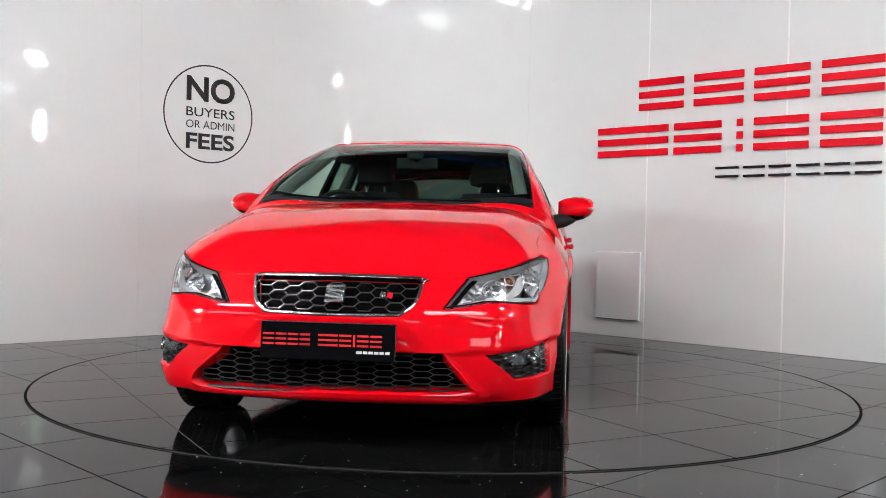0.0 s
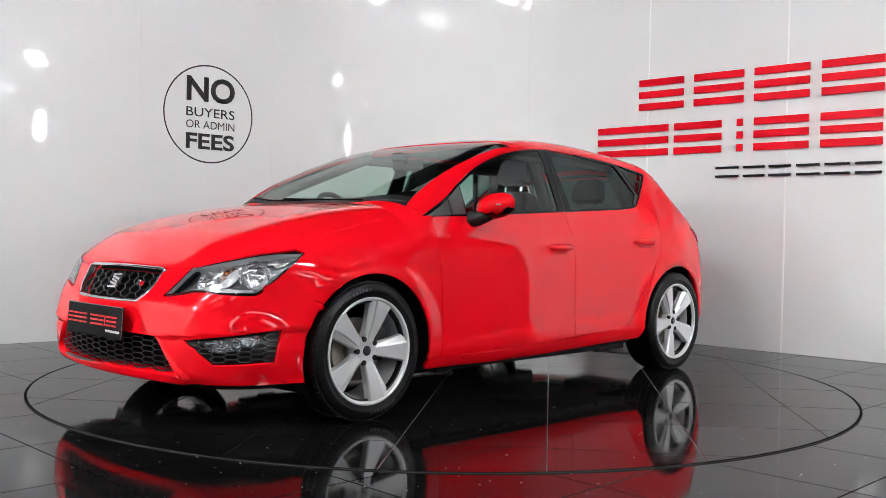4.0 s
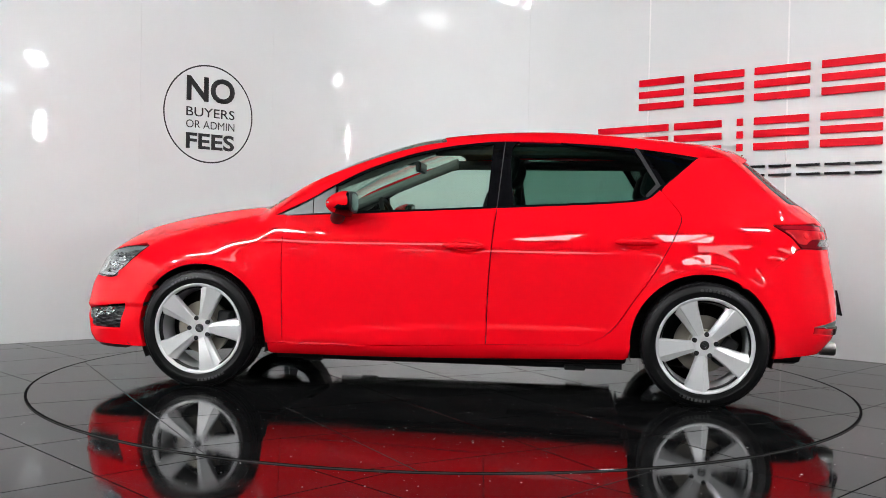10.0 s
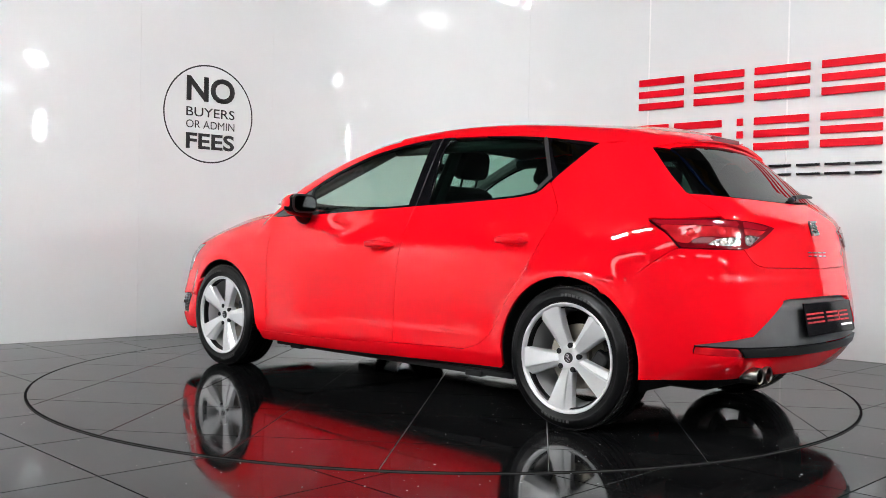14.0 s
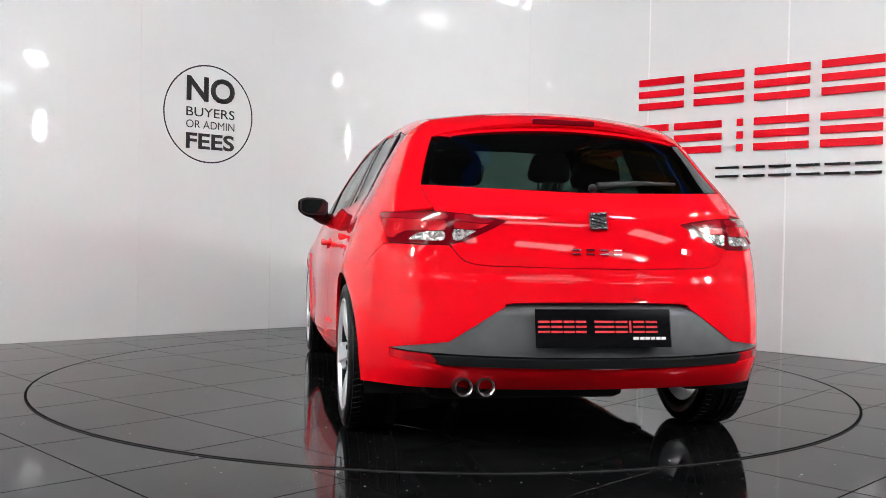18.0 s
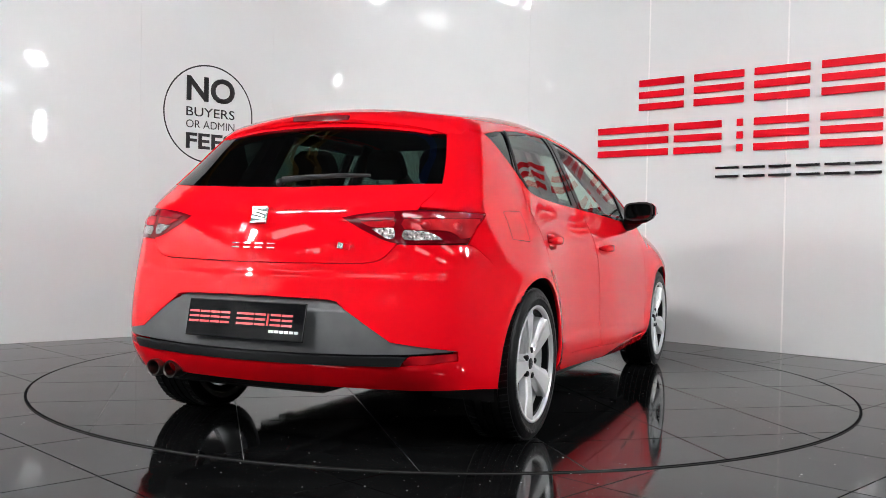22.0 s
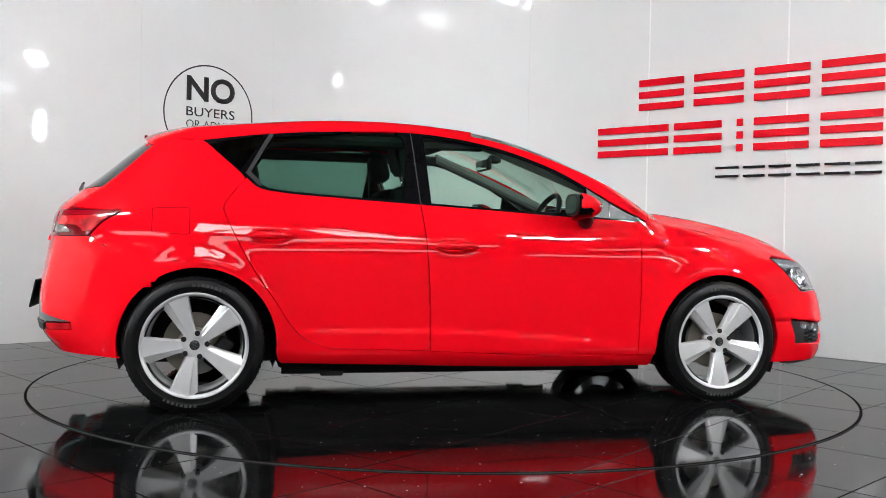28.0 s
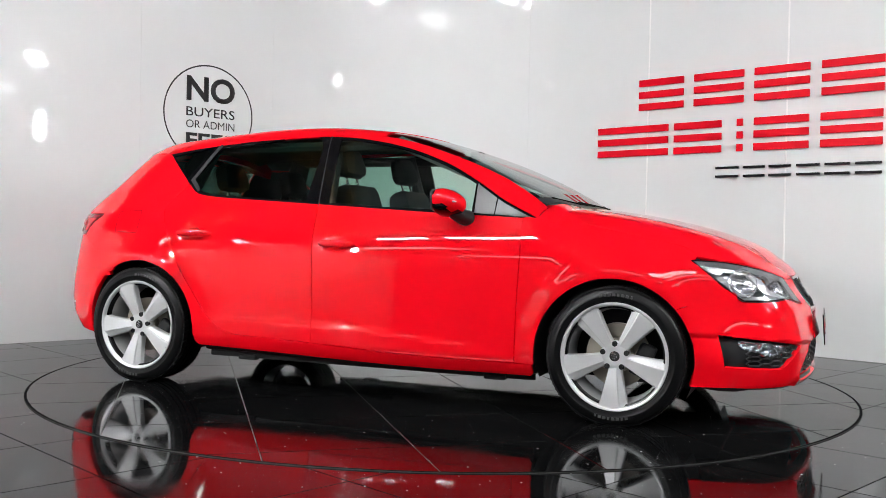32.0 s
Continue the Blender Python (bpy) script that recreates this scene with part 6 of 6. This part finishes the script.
def build_cabin():
    # floor of the cabin, dash, shelf, pillars
    bm = bmesh.new()
    box(bm, (0.0, 0, 0.42), (2.2, 1.36, 0.08), None, 0.02)
    for s in (1, -1):
        box(bm, (-0.05, 0.70 * s, 0.72), (2.0, 0.06, 0.40), pose(0, 0, 0), 0.02)
        box(bm, (-1.35, 0.62 * s, 0.75), (0.6, 0.12, 0.5), None, 0.03)
    box(bm, (-1.52, 0, 0.98), (0.5, 1.1, 0.025), None, 0.01)
    box(bm, (-1.3, 0, 0.6), (0.1, 1.2, 0.6), None, 0.02)
    box(bm, (1.25, 0, 0.65), (0.5, 1.2, 0.3), None, 0.03)
    part("cabin_trim", bm, M_INNER, car, "black cabin trim")
    bm = bmesh.new()
    rows = []
    for i in range(17):
        y = -0.68 + 1.36 * i / 16
        hump = 0.035 * math.exp(-((y + 0.36) / 0.17) ** 2)
        prof = ((0.97, 0.94), (0.9, 0.965 + hump * 0.5), (0.78, 0.955 + hump), (0.68, 0.92 + hump), (0.62, 0.84), (0.66, 0.7), (0.7, 0.55))
        rows.append([bm.verts.new((x - 0.12 * y * y, y, z - 0.03 * y * y)) for x, z in prof])
    for a, b in zip(rows, rows[1:]):
        for k in range(6):
            bm.faces.new((a[k], a[k + 1], b[k + 1], b[k]))
    bmesh.ops.recalc_face_normals(bm, faces=bm.faces[:])
    smooth(part("dashboard", bm, M_INNER, car, "black dashboard"), 50)
    # roof lining just under the roof
    line = outline([(0.0, 0.53), (-0.6, 0.51), (-1.4, 0.46)], [(-1.45, 0.4), (-1.48, 0.0), (-1.45, -0.4)], [(-1.4, -0.46), (-0.6, -0.51), (0.0, -0.53)], [(0.05, -0.4), (0.08, 0.0), (0.05, 0.4)])
    skin("roof_lining", "top", line, M_LINING, car, "pale grey roof lining", lift=-0.05, cell=0.08, rim=0)
    # steering wheel, on the car's right
    sw = empty("steering_wheel", "", "")
    sw.parent = car
    sw.matrix_basis = pose(0.50, -0.36, 0.90, 0, -64, 0)
    bm = bmesh.new()
    seg, tub = 40, 10
    vs = [[bm.verts.new(((0.183 + 0.015 * math.cos(2 * math.pi * j / tub)) * math.cos(2 * math.pi * i / seg), (0.183 + 0.015 * math.cos(2 * math.pi * j / tub)) * math.sin(2 * math.pi * i / seg), 0.015 * math.sin(2 * math.pi * j / tub))) for j in range(tub)] for i in range(seg)]
    for i in range(seg):
        for j in range(tub):
            bm.faces.new((vs[i][j], vs[(i + 1) % seg][j], vs[(i + 1) % seg][(j + 1) % tub], vs[i][(j + 1) % tub]))
    smooth(part("wheel_rim", bm, M_INNER, sw, "black steering wheel rim"))
    bm = bmesh.new()
    box(bm, (0, 0, -0.02), (0.16, 0.17, 0.06), None, 0.025)
    for dx, dy in ((0, 0.13), (0, -0.13), (-0.12, 0)):
        box(bm, (dx, dy, -0.012), (0.04 if dy else 0.14, 0.14 if dy else 0.04, 0.02), None, 0.006)
    part("wheel_spokes", bm, M_INNER, sw)
    # interior mirror
    bm = bmesh.new()
    box(bm, (0.27, 0, 1.245), (0.03, 0.24, 0.065), pose(0, 0, 0), 0.012)
    rod(bm, (0.28, 0, 1.26), (0.33, 0, 1.30), 0.015)
    box(bm, (0.335, 0, 1.285), (0.06, 0.09, 0.05), None, 0.012)
    part("rear_view_mirror", bm, M_INNER, car, "black interior mirror")
    bm = bmesh.new()
    box(bm, (0.253, 0, 1.245), (0.004, 0.22, 0.05))
    part("mirror_face", bm, M_CHROME, car)
    # inner faces of the pillars
    for s in (1, -1):
        for nm, a, b, w in (("b_pillar_trim", (-0.27, 0.64, 0.95), (-0.30, 0.47, 1.33), 0.04), ("c_pillar_trim", (-1.28, 0.60, 0.98), (-1.12, 0.50, 1.31), 0.08)):
            bm = bmesh.new()
            rod(bm, (a[0], a[1] * s, a[2]), (b[0], b[1] * s, b[2]), w, 8, w * 0.8)
            part(nm, bm, M_INNER, car)
        a, b = onto("top", [(0.86, 0.64), (0.10, 0.54)])
        bm = bmesh.new()
        rod(bm, (a[0], a[1] * s, a[2] - 0.045), (b[0], b[1] * s, b[2] - 0.045), 0.033, 10)
        part("a_pillar_trim", bm, M_PILLAR, car, "pale inner pillar trim")
        a, b = onto("top", [(0.10, 0.54), (-1.3, 0.48)])
        bm = bmesh.new()
        rod(bm, (a[0], a[1] * s, a[2] - 0.06), (b[0], b[1] * s, b[2] - 0.05), 0.03, 8)
        part("grab_rail_trim", bm, M_LINING, car)

    def seat(x, y, z, h=0.60, rest=True, wide=0.46):
        st = empty("seat", "black cloth seat", "")
        st.parent = car
        bm = bmesh.new()
        box(bm, (x + 0.12, y, z), (0.5, wide, 0.16), None, 0.05)
        smooth(part("cushion", bm, M_FABRIC, st), 40)
        bm = bmesh.new()
        box(bm, (0, 0, h / 2), (0.15, wide, h), None, 0.05)
        for v in bm.verts:
            k = 1 - 0.28 * max(0, (v.co.z - h * 0.45) / (h * 0.55))
            v.co.y *= k
        bmesh.ops.transform(bm, matrix=pose(x - 0.12, y, z, 0, -16, 0), verts=bm.verts[:])
        smooth(part("backrest", bm, M_FABRIC, st), 40)
        if rest:
            top = pose(x - 0.12, y, z, 0, -16, 0)
            bm = bmesh.new()
            box(bm, (0.01, 0, h + 0.13), (0.10, 0.25 if wide < 0.5 else 0.22, 0.17), None, 0.045)
            for v in bm.verts:
                v.co.y *= 1 - 0.25 * max(0, (v.co.z - h - 0.12) / 0.1)
            bmesh.ops.transform(bm, matrix=top, verts=bm.verts[:])
            smooth(part("headrest", bm, M_FABRIC, st), 40)
            for dy in (-0.06, 0.06):
                bm = bmesh.new()
                rod(bm, top @ Vector((0, dy, h - 0.03)), top @ Vector((0.0, dy, h + 0.08)), 0.007, 8)
                part("headrest_post", bm, M_SATIN, st, "steel post")
    for s in (1, -1):
        seat(0.02, 0.36 * s, 0.52, 0.60)
        seat(-0.80, 0.34 * s, 0.54, 0.50)


build_skin()
build_under()
build_mirrors()
build_spoiler()
build_plate("front_plate", "front", 0.425)
build_plate("rear_plate", "rear", 0.505)
build_marks()
build_exhaust()
build_tow_cover()
build_wipers()
build_flap()
build_cabin()
wheel = build_wheel()
wheel.matrix_basis = pose(AXLE, 0.772, HUB_Z, 0, -18, 0)
for x, s, spin in ((AXLE, -1, -36), (-AXLE, 1, -45), (-AXLE, -1, -48)):
    copy_thing(wheel, pose(x, 0.772 * s, HUB_Z, 0, spin, 0 if s > 0 else 180))


# ------------------------------------------------------------------ the turntable's turn
TURN = curve((0, 262.05), (3, 235.15), (6, 208.2), (9, 181.3), (13, 145.8), (16.5, 114.6), (19, 92.8), (23, 57.8), (25.5, 36.4), (28, 13.5), (30, -4.5), (32, -22.2))
PARK = (-0.088, -0.149)


def motions():
    on_disc, in_car = [], []
    for k in range(33):
        a = float(TURN(k))
        c, s = math.cos(radians(a)), math.sin(radians(a))
        on_disc.append((float(k), pose(0, 0, 0, 0, 0, a)))
        in_car.append((float(k), pose(c * PARK[0] - s * PARK[1], s * PARK[0] + c * PARK[1], 0.0, 0, 0, a)))
    walk(turntable, on_disc)
    walk(car, in_car)


motions()
